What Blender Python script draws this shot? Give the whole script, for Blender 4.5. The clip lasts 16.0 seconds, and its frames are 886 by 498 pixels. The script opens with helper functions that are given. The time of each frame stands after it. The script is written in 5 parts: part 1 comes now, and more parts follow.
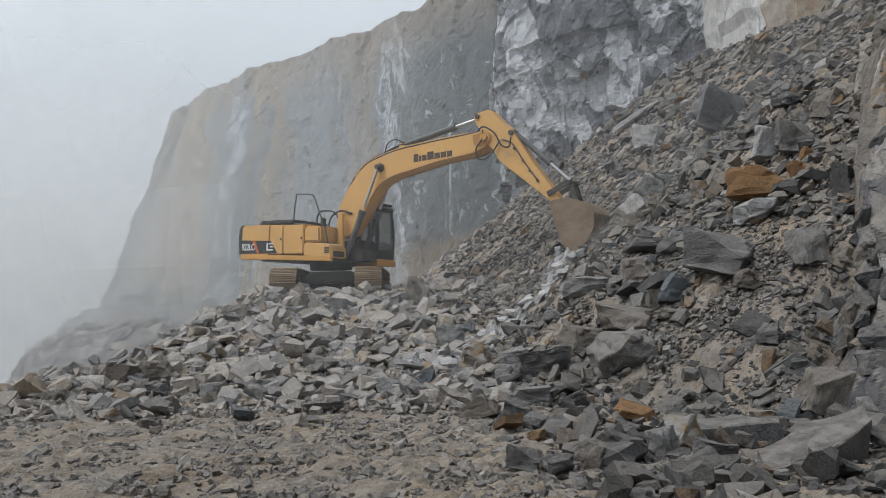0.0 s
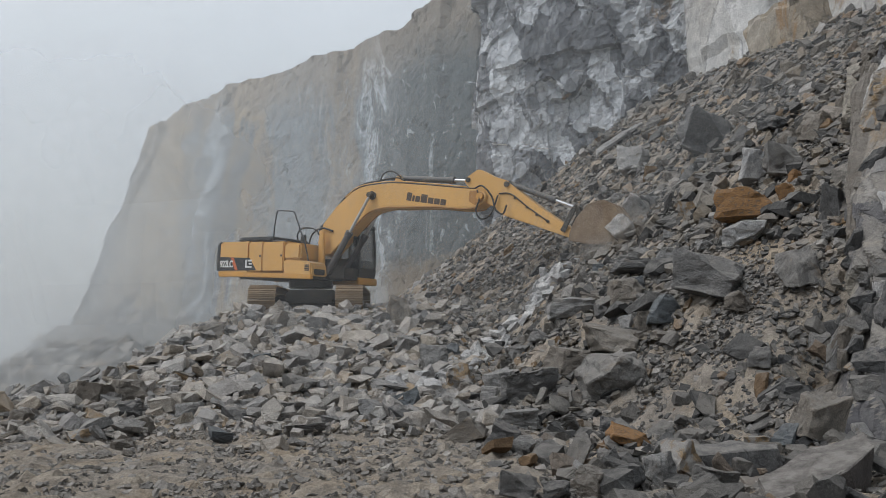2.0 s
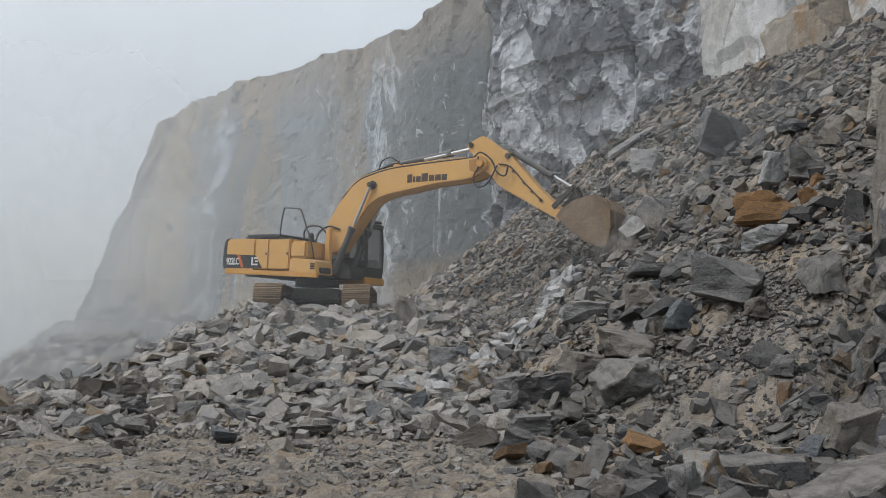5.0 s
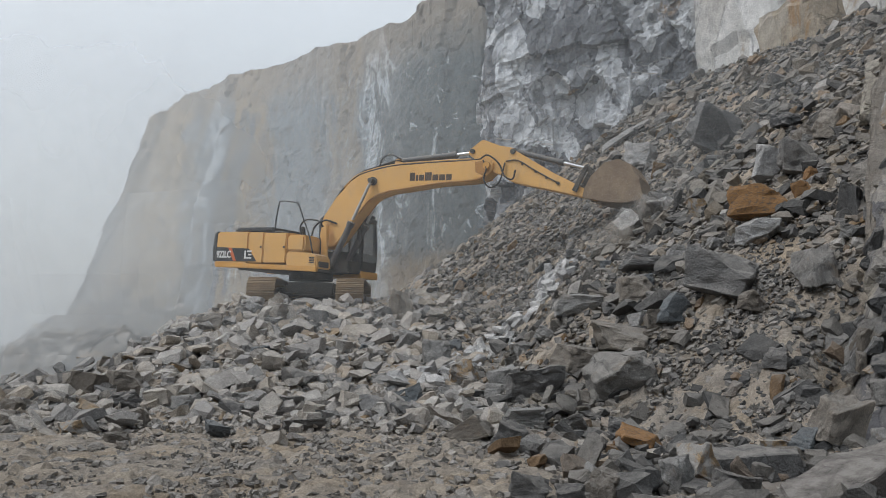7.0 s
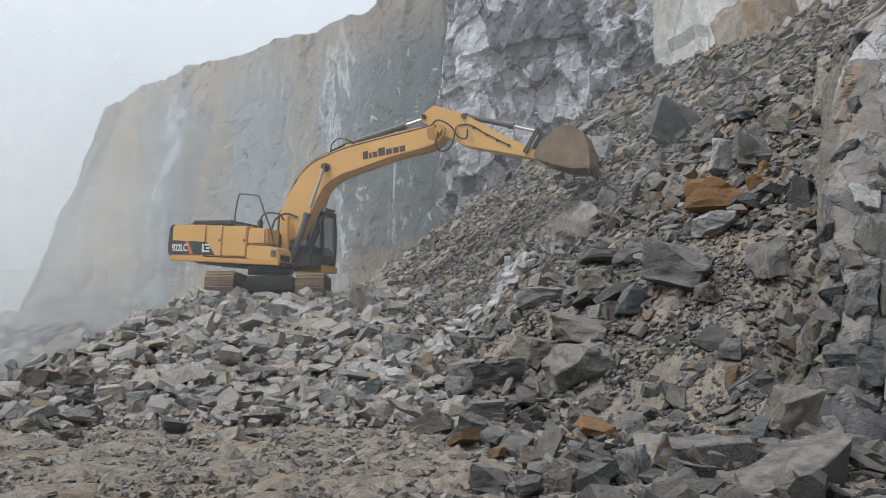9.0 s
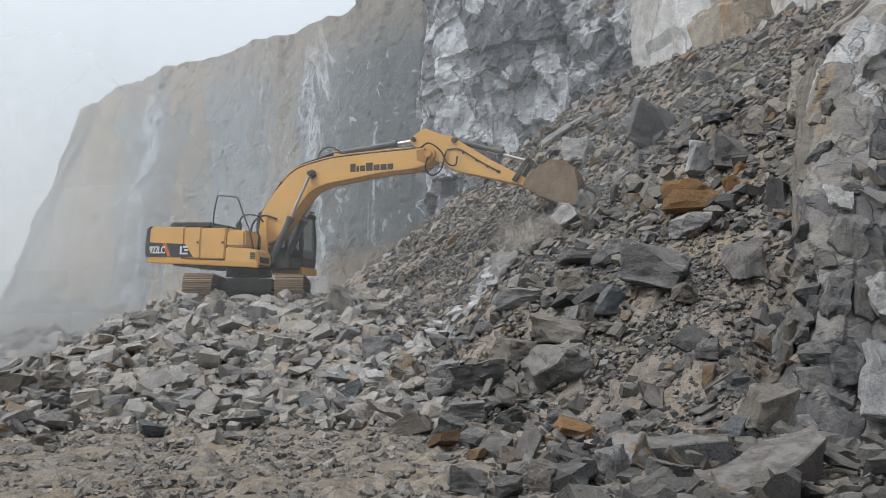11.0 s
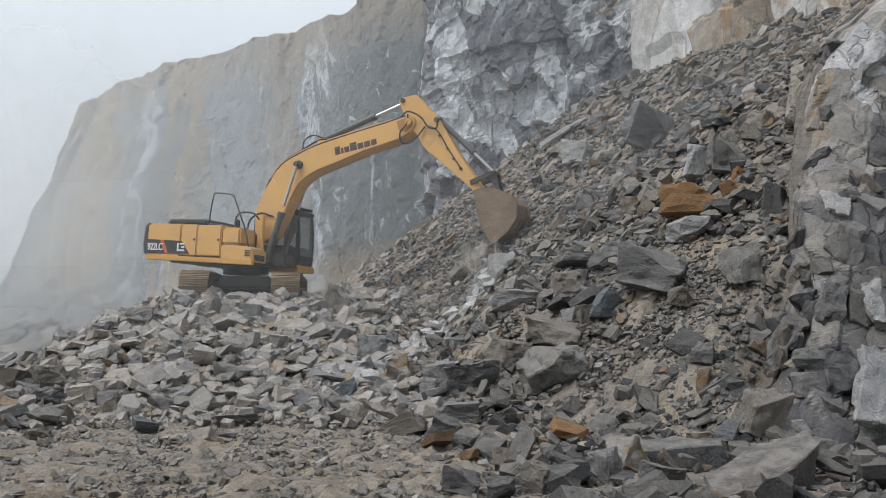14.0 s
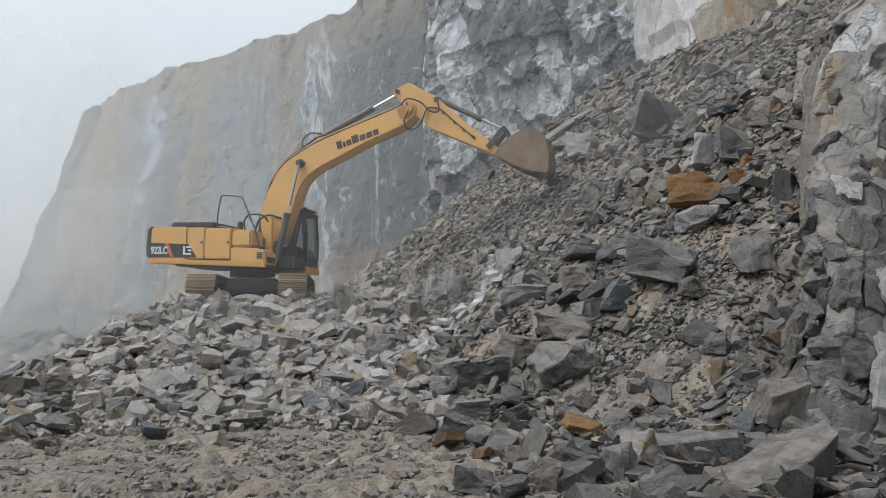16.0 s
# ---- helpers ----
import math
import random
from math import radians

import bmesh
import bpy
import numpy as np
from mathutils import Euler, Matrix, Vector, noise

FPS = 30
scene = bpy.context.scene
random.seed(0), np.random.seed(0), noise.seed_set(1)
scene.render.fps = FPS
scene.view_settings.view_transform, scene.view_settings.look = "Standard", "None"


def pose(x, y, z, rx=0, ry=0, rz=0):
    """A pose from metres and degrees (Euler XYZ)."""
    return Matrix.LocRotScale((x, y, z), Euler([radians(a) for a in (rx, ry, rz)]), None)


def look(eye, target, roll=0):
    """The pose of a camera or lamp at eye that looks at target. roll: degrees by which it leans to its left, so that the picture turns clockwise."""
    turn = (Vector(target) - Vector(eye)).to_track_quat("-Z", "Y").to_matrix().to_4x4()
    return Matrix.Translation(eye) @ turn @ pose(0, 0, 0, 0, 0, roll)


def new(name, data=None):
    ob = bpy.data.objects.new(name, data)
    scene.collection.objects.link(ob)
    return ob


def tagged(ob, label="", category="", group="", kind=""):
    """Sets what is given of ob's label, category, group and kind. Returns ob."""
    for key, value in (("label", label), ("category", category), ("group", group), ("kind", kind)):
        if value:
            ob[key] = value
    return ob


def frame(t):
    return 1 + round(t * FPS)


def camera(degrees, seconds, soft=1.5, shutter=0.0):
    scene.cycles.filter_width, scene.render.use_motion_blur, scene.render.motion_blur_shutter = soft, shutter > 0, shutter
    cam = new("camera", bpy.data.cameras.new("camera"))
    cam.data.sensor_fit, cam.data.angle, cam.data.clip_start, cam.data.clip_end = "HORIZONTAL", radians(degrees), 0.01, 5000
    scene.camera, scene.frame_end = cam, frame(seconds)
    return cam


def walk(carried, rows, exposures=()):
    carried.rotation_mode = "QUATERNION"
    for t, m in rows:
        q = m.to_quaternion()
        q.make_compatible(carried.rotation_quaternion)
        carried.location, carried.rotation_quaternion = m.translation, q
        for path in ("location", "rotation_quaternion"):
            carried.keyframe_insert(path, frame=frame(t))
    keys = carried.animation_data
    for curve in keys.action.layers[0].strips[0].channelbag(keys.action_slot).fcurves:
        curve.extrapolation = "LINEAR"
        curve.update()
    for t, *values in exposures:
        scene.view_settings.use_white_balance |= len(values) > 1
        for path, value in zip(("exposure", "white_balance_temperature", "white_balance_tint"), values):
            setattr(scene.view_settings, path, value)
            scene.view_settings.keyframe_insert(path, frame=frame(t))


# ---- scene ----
cam = camera(57.0, 16.0, soft=0.6)
walk(cam, [
    (0, pose(0.148, -0.178, 1.629, 94.81, 0.88, 1.74)),
    (0.5, pose(0.143, -0.161, 1.621, 94.70, 0.47, 1.82)),
    (1, pose(0.105, -0.120, 1.603, 94.63, 0.32, 2.00)),
    (1.5, pose(0.000, 0.000, 1.600, 95.70, -0.00, 0.00)),
    (2, pose(-0.030, 0.130, 1.620, 96.24, 0.30, 0.05)),
    (2.5, pose(0.042, 0.378, 1.607, 96.29, 0.05, -0.10)),
    (3, pose(0.061, 0.452, 1.591, 96.34, -0.12, 0.29)),
    (3.5, pose(-0.060, 0.484, 1.612, 96.24, 0.55, 0.13)),
    (4, pose(-0.121, 0.514, 1.593, 96.57, -0.50, 0.59)),
    (6.5, pose(-0.180, 0.504, 1.603, 96.16, -0.82, 0.13)),
    (7, pose(-0.160, 0.530, 1.590, 96.02, -0.71, -0.16)),
    (7.5, pose(-0.161, 0.545, 1.594, 95.33, -0.66, -1.13)),
    (8, pose(-0.151, 0.545, 1.593, 95.26, -0.47, -1.67)),
    (8.5, pose(-0.138, 0.559, 1.587, 95.55, -0.33, -2.49)),
    (9, pose(-0.131, 0.559, 1.589, 95.57, -0.29, -2.83)),
    (11.5, pose(-0.119, 0.539, 1.590, 95.69, -0.03, -4.40)),
    (12, pose(-0.114, 0.552, 1.585, 95.57, -0.19, -4.47)),
    (12.5, pose(-0.113, 0.550, 1.588, 95.66, -0.51, -4.58)),
    (13, pose(-0.114, 0.550, 1.585, 95.71, -0.55, -4.64)),
    (13.5, pose(-0.110, 0.535, 1.576, 95.78, -0.53, -4.60)),
    (14, pose(-0.106, 0.540, 1.584, 95.72, -0.81, -4.45)),
    (14.5, pose(-0.098, 0.550, 1.578, 95.78, -0.92, -4.41)),
    (15, pose(-0.116, 0.549, 1.581, 95.84, -0.82, -4.49)),
    (15.5, pose(-0.110, 0.550, 1.595, 95.57, -0.23, -4.22)),
    (16, pose(-0.081, 0.694, 1.582, 95.55, 0.68, -3.79)),
], exposures=[(0, -0.08, 6265, 10), (1, -0.08, 6265, 10), (2, -0.16, 6265, 10), (4, -0.12, 6265, 10), (6.5, -0.08, 6265, 10), (7.5, 0.03, 6265, 10), (9, 0.15, 6265, 10), (12.5, 0.15, 6265, 10), (16, 0.11, 6265, 10)])

# ---------------------------------------------------------------- light: thick overcast with mist
world = bpy.data.worlds.new("overcast")
scene.world = world
world.use_nodes = True
wn, wl = world.node_tree.nodes, world.node_tree.links
wn.clear()
sky = wn.new("ShaderNodeTexSky")
sky.sky_type, sky.sun_disc = "NISHITA", False
sky.sun_elevation, sky.sun_rotation, sky.dust_density = radians(55), radians(-65), 6.0
b_sky = wn.new("ShaderNodeBackground")
b_sky.inputs["Strength"].default_value = 0.03
b_fog = wn.new("ShaderNodeBackground")
tc, sep, ramp = wn.new("ShaderNodeTexCoord"), wn.new("ShaderNodeSeparateXYZ"), wn.new("ShaderNodeValToRGB")
ramp.color_ramp.elements[0].position, ramp.color_ramp.elements[0].color = 0.0, (0.50, 0.54, 0.565, 1)
ramp.color_ramp.elements[1].position, ramp.color_ramp.elements[1].color = 0.42, (0.825, 0.875, 0.90, 1)
b_fog.inputs["Strength"].default_value = 0.84
add, wout = wn.new("ShaderNodeAddShader"), wn.new("ShaderNodeOutputWorld")
wl.new(tc.outputs["Generated"], sep.inputs[0])
wl.new(sep.outputs["Z"], ramp.inputs[0])
wl.new(ramp.outputs[0], b_fog.inputs["Color"])
wl.new(sky.outputs[0], b_sky.inputs["Color"])
wl.new(b_sky.outputs[0], add.inputs[0])
wl.new(b_fog.outputs[0], add.inputs[1])
wl.new(add.outputs[0], wout.inputs[0])

sun = new("sun", bpy.data.lights.new("sun", "SUN"))
sun.data.energy, sun.data.angle, sun.data.color = 1.95, radians(22), (1.0, 0.985, 0.96)
sun.matrix_world = look((-26, 8, 40), (0, 20, 0))


# ---------------------------------------------------------------- materials
class Mat:
    """A small wrapper that keeps node code short."""

    def __init__(self, name, rough=0.8, metal=0.0):
        self.m = bpy.data.materials.new(name)
        self.m.use_nodes = True
        self.n, self.l = self.m.node_tree.nodes, self.m.node_tree.links
        self.b = self.n["Principled BSDF"]
        self.b.inputs["Roughness"].default_value, self.b.inputs["Metallic"].default_value = rough, metal
        self.tc = self.n.new("ShaderNodeTexCoord")

    def link(self, a, b):
        self.l.new(a, b)

    def coords(self, space="Object", scale=(1, 1, 1), rot=(0, 0, 0)):
        mp = self.n.new("ShaderNodeMapping")
        mp.inputs["Scale"].default_value, mp.inputs["Rotation"].default_value = scale, [radians(a) for a in rot]
        self.link(self.tc.outputs[space], mp.inputs[0])
        return mp.outputs[0]

    def noise(self, vec, scale, detail=5, rough=0.6, distortion=0.0):
        t = self.n.new("ShaderNodeTexNoise")
        t.inputs["Scale"].default_value, t.inputs["Detail"].default_value = scale, detail
        t.inputs["Roughness"].default_value, t.inputs["Distortion"].default_value = rough, distortion
        self.link(vec, t.inputs["Vector"])
        return t.outputs["Fac"]

    def voronoi(self, vec, scale, feature="F1"):
        t = self.n.new("ShaderNodeTexVoronoi")
        t.feature = feature
        t.inputs["Scale"].default_value = scale
        self.link(vec, t.inputs["Vector"])
        return t

    def ramp(self, fac, *stops):
        r = self.n.new("ShaderNodeValToRGB")
        e = r.color_ramp.elements
        while len(e) < len(stops):
            e.new(0.5)
        for el, (pos, col) in zip(e, stops):
            el.position, el.color = pos, (*col, 1) if len(col) == 3 else col
        self.link(fac, r.inputs[0])
        return r.outputs[0]

    def fac(self, fac, lo, hi, a=0.0, b=1.0):
        r = self.n.new("ShaderNodeMapRange")
        for k, v in zip(("From Min", "From Max", "To Min", "To Max"), (lo, hi, a, b)):
            r.inputs[k].default_value = v
        self.link(fac, r.inputs["Value"])
        return r.outputs[0]

    def mix(self, fac, a, b, mode="MIX"):
        x = self.n.new("ShaderNodeMix")
        x.data_type, x.blend_type = "RGBA", mode
        for sock, v in ((x.inputs[0], fac), (x.inputs[6], a), (x.inputs[7], b)):
            if isinstance(v, bpy.types.NodeSocket):
                self.link(v, sock)
            else:
                sock.default_value = v if isinstance(v, float) else (*v, 1)
        return x.outputs[2]

    def math(self, op, a, b):
        x = self.n.new("ShaderNodeMath")
        x.operation = op
        for sock, v in zip(x.inputs, (a, b)):
            if isinstance(v, bpy.types.NodeSocket):
                self.link(v, sock)
            else:
                sock.default_value = v
        return x.outputs[0]

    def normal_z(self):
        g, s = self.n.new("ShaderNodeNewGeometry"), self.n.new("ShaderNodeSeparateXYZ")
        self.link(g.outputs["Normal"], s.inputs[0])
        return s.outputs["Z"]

    def island(self):
        return self.n.new("ShaderNodeNewGeometry").outputs["Random Per Island"]

    def object_random(self):
        return self.n.new("ShaderNodeObjectInfo").outputs["Random"]

    def colour(self, c):
        self.link(c, self.b.inputs["Base Color"])
        return self

    def bump(self, height, strength=0.5, distance=0.02):
        x = self.n.new("ShaderNodeBump")
        x.inputs["Strength"].default_value, x.inputs["Distance"].default_value = strength, distance
        self.link(height, x.inputs["Height"])
        self.link(x.outputs[0], self.b.inputs["Normal"])
        return self


def stone_material(name, stops, per, dust=0.5, grain=1.0):
    """Broken granite: a tone for every stone, mineral grain, layering, stains, and top faces paled by settled rock dust
    and painted top light.
    """
    k = Mat(name, 0.88)
    v = k.coords("Object")
    r = k.island() if per == "island" else k.object_random()
    tone = k.ramp(r, *stops)
    turn = k.n.new("ShaderNodeVectorRotate")
    turn.rotation_type = "AXIS_ANGLE"
    turn.inputs["Axis"].default_value = (0.5, 0.7, 0.5)
    k.link(v, turn.inputs["Vector"])
    k.link(k.math("MULTIPLY", r, 40.0), turn.inputs["Angle"])
    w = turn.outputs[0]
    layer = k.n.new("ShaderNodeMapping")
    layer.inputs["Scale"].default_value = (1.0, 1.0, 1.5)
    k.link(w, layer.inputs[0])
    big, mid = k.noise(w, 2.4 * grain, 6, 0.65, 0.3), k.noise(layer.outputs[0], 4.5 * grain, 6, 0.7, 0.2)
    fine, speck = k.noise(v, 34 * grain, 5, 0.75), k.noise(v, 120 * grain, 2, 0.6)
    c = k.mix(k.fac(big, 0.36, 0.64, 0.0, 0.75), tone, k.mix(1.0, tone, (0.68, 0.66, 0.65), "MULTIPLY"))
    c = k.mix(k.fac(mid, 0.40, 0.66, 0.0, 0.6), c, k.mix(1.0, c, (1.55, 1.52, 1.48), "MULTIPLY"))
    c = k.mix(k.fac(fine, 0.38, 0.62, 0.0, 0.75), c, k.mix(1.0, c, (0.55, 0.55, 0.55), "MULTIPLY"))
    c = k.mix(k.fac(speck, 0.50, 0.64, 0.0, 0.7), c, k.mix(1.0, c, (1.8, 1.78, 1.75), "MULTIPLY"))
    stain = k.math("MULTIPLY", k.fac(k.noise(w, 1.3, 5, 0.6, 0.8), 0.60, 0.68), k.fac(r, 0.45, 0.9, 0.0, 0.45))
    c = k.mix(stain, c, (0.24, 0.165, 0.095))
    if per == "object":
        edge = k.n.new("ShaderNodeNewGeometry").outputs["Pointiness"]
        c = k.mix(k.fac(edge, 0.52, 0.60, 0.0, 0.5), c, k.mix(1.0, c, (1.7, 1.66, 1.6), "MULTIPLY"))
    # upward faces paled: settled dust, with light from above painted in too
    pale_tops = k.math("MULTIPLY", k.fac(k.normal_z(), 0.25, 0.95, 0.0, dust), k.fac(k.noise(v, 5.0 * grain, 5, 0.65), 0.36, 0.6))
    c = k.mix(pale_tops, c, k.mix(fine, (0.17, 0.158, 0.143), (0.40, 0.375, 0.345)))
    cell = k.mix(0.12, w, k.noise(w, 3.0, 3, 0.6), "ADD")
    crack = k.fac(k.voronoi(cell, 2.1 * grain, "DISTANCE_TO_EDGE").outputs["Distance"], 0.0, 0.03)
    crack = k.math("MAXIMUM", crack, k.fac(big, 0.36, 0.46))
    c = k.mix(crack, k.mix(1.0, c, (0.62, 0.61, 0.60), "MULTIPLY"), c)
    h = k.math("ADD", k.math("MULTIPLY", big, 1.2), k.math("ADD", k.math("MULTIPLY", mid, 0.8), k.math("ADD", k.math("MULTIPLY", fine, 0.45), k.math("MULTIPLY", crack, 0.3))))
    return k.colour(c).bump(h, 1.0, 0.085).m


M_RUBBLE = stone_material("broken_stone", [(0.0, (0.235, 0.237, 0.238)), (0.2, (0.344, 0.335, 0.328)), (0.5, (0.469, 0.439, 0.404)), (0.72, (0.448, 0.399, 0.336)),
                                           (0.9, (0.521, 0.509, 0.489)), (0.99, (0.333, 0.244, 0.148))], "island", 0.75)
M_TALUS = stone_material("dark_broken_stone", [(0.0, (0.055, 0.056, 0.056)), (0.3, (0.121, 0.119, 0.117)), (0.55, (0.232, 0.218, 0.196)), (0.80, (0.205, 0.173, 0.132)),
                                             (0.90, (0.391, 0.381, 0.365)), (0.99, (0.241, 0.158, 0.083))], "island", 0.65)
# darker tones put the shade at the heap's foot into the stone colour
M_FOOT = stone_material("shaded_grey_stone", [(0.0, (0.052, 0.054, 0.057)), (0.35, (0.106, 0.105, 0.103)), (0.70, (0.151, 0.141, 0.127)), (0.90, (0.240, 0.238, 0.233)), (0.985, (0.176, 0.113, 0.060))], "island", 0.5)
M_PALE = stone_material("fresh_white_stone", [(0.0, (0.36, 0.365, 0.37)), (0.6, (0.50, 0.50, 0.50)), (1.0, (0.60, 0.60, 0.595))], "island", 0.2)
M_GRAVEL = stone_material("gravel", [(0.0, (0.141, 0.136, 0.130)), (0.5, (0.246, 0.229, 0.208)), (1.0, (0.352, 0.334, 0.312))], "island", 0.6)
STONE = {
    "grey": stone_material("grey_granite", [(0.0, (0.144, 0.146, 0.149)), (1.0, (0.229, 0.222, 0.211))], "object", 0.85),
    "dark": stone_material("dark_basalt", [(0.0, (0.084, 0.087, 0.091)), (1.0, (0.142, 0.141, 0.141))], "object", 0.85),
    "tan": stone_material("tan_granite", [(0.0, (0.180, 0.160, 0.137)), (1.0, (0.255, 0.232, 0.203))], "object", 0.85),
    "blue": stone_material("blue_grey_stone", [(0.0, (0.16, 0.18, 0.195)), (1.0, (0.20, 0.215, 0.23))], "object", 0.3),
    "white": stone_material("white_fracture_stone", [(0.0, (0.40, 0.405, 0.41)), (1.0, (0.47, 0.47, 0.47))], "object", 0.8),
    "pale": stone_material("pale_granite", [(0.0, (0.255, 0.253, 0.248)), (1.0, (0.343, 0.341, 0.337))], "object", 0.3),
}


def rusty(name, rust, under, amount):
    k = Mat(name, 0.9)
    v = k.coords("Object")
    a, b = k.noise(v, 2.6, 6, 0.65, 0.4), k.noise(v, 30, 4, 0.7)
    stain = k.ramp(b, (0.3, tuple(0.6 * x for x in rust)), (0.7, tuple(1.25 * x for x in rust)))
    base = k.ramp(b, (0.3, tuple(0.7 * x for x in under)), (0.7, tuple(1.3 * x for x in under)))
    pit = k.fac(k.noise(v, 16, 5, 0.75), 0.50, 0.62, 0.0, 0.8)
    stain = k.mix(pit, stain, tuple(0.35 * x for x in under))
    return k.colour(k.mix(k.fac(a, 0.62 - amount * 0.5, 0.72 - amount * 0.5), base, stain)).bump(k.math("ADD", a, k.math("MULTIPLY", b, 0.3)), 0.6, 0.03).m


STONE["rust"] = rusty("rust_stained_stone", (0.215, 0.115, 0.045), (0.20, 0.185, 0.165), 0.75)
STONE["rust2"] = rusty("ochre_stained_stone", (0.235, 0.165, 0.095), (0.21, 0.20, 0.187), 0.34)
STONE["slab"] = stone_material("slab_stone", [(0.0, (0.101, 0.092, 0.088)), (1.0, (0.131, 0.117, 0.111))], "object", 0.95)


def far_cliff_material():
    """Weathered face: upright bands of tan, ochre and blue-grey rock, white seeps, a soil crest, a rusty foot and a
    recess with its shade painted in.
    """
    k = Mat("weathered_cliff", 0.92)
    v = k.coords("Object")
    xyz = k.n.new("ShaderNodeSeparateXYZ")
    k.link(v, xyz.inputs[0])
    x, z = xyz.outputs["X"], xyz.outputs["Z"]
    tall, taller = k.coords("Object", (1, 1, 0.16)), k.coords("Object", (1, 1, 0.07), (2, 3, 0))
    big, mid, fine = k.noise(v, 0.30, 6, 0.6, 0.6), k.noise(v, 1.5, 7, 0.68, 0.3), k.noise(v, 9, 5, 0.7)
    sway = k.math("MULTIPLY", k.math("SUBTRACT", k.noise(k.coords("Object", (1, 1, 0.34)), 0.38, 8, 0.70, 1.0), 0.5), 11.0)
    at = k.fac(k.math("ADD", x, sway), -26.0, 4.0)
    # deep is the right-hand recess's shade, put into the rock colour
    grey, blue, deep = (0.175, 0.19, 0.20), (0.205, 0.235, 0.258), (0.095, 0.112, 0.118)
    tan, ochre, white = (0.265, 0.222, 0.168), (0.345, 0.262, 0.16), (0.54, 0.58, 0.61)
    c = k.ramp(at, (0.02, grey), (0.13, tan), (0.25, ochre), (0.325, blue), (0.342, white), (0.356, blue), (0.385, grey), (0.43, ochre), (0.475, tan),
               (0.53, blue), (0.62, grey), (0.66, tan), (0.715, blue), (0.735, white), (0.752, grey), (0.80, deep), (0.93, deep), (0.97, blue))
    c = k.mix(k.fac(mid, 0.36, 0.66, 0.0, 0.8), c, k.mix(1.0, c, (0.62, 0.64, 0.66), "MULTIPLY"))
    c = k.mix(k.fac(k.noise(tall, 1.1, 6, 0.7, 0.4), 0.52, 0.70, 0.0, 0.65), c, k.mix(1.0, c, (0.55, 0.57, 0.60), "MULTIPLY"))
    seep = k.math("MULTIPLY", k.fac(k.noise(taller, 1.6, 7, 0.62, 0.5), 0.60, 0.68, 0.0, 0.8), k.fac(k.noise(v, 0.9, 5, 0.65), 0.42, 0.56))
    c = k.mix(seep, c, (0.45, 0.485, 0.51))
    chip = k.math("MULTIPLY", k.fac(k.noise(v, 1.15, 7, 0.66, 0.9), 0.60, 0.64, 0.0, 0.7), k.fac(x, -13.0, -5.0, 0.15, 1.0))
    c = k.mix(chip, c, (0.40, 0.44, 0.47))
    c = k.mix(k.fac(k.math("ADD", z, k.math("MULTIPLY", mid, 3.5)), 17.0, 19.5, 0.0, 0.6), c, (0.29, 0.235, 0.175))
    foot = k.math("MULTIPLY", k.fac(k.math("ADD", z, k.math("MULTIPLY", mid, 3.0)), 6.4, 7.6, 0.75, 0.0), k.fac(x, -4.5, -2.5))
    c = k.mix(foot, c, (0.20, 0.145, 0.085))
    c = k.mix(k.fac(fine, 0.35, 0.7, 0.0, 0.5), c, k.mix(1.0, c, (1.45, 1.43, 1.4), "MULTIPLY"))
    crack = k.voronoi(k.coords("Object", (1, 1, 0.3), (10, 7, 0)), 0.7, "DISTANCE_TO_EDGE").outputs["Distance"]
    h = k.math("ADD", mid, k.math("ADD", k.math("MULTIPLY", fine, 0.4), k.fac(crack, 0.0, 0.05, 0.0, 0.25)))
    return k.colour(c).bump(h, 1.0, 0.16).m


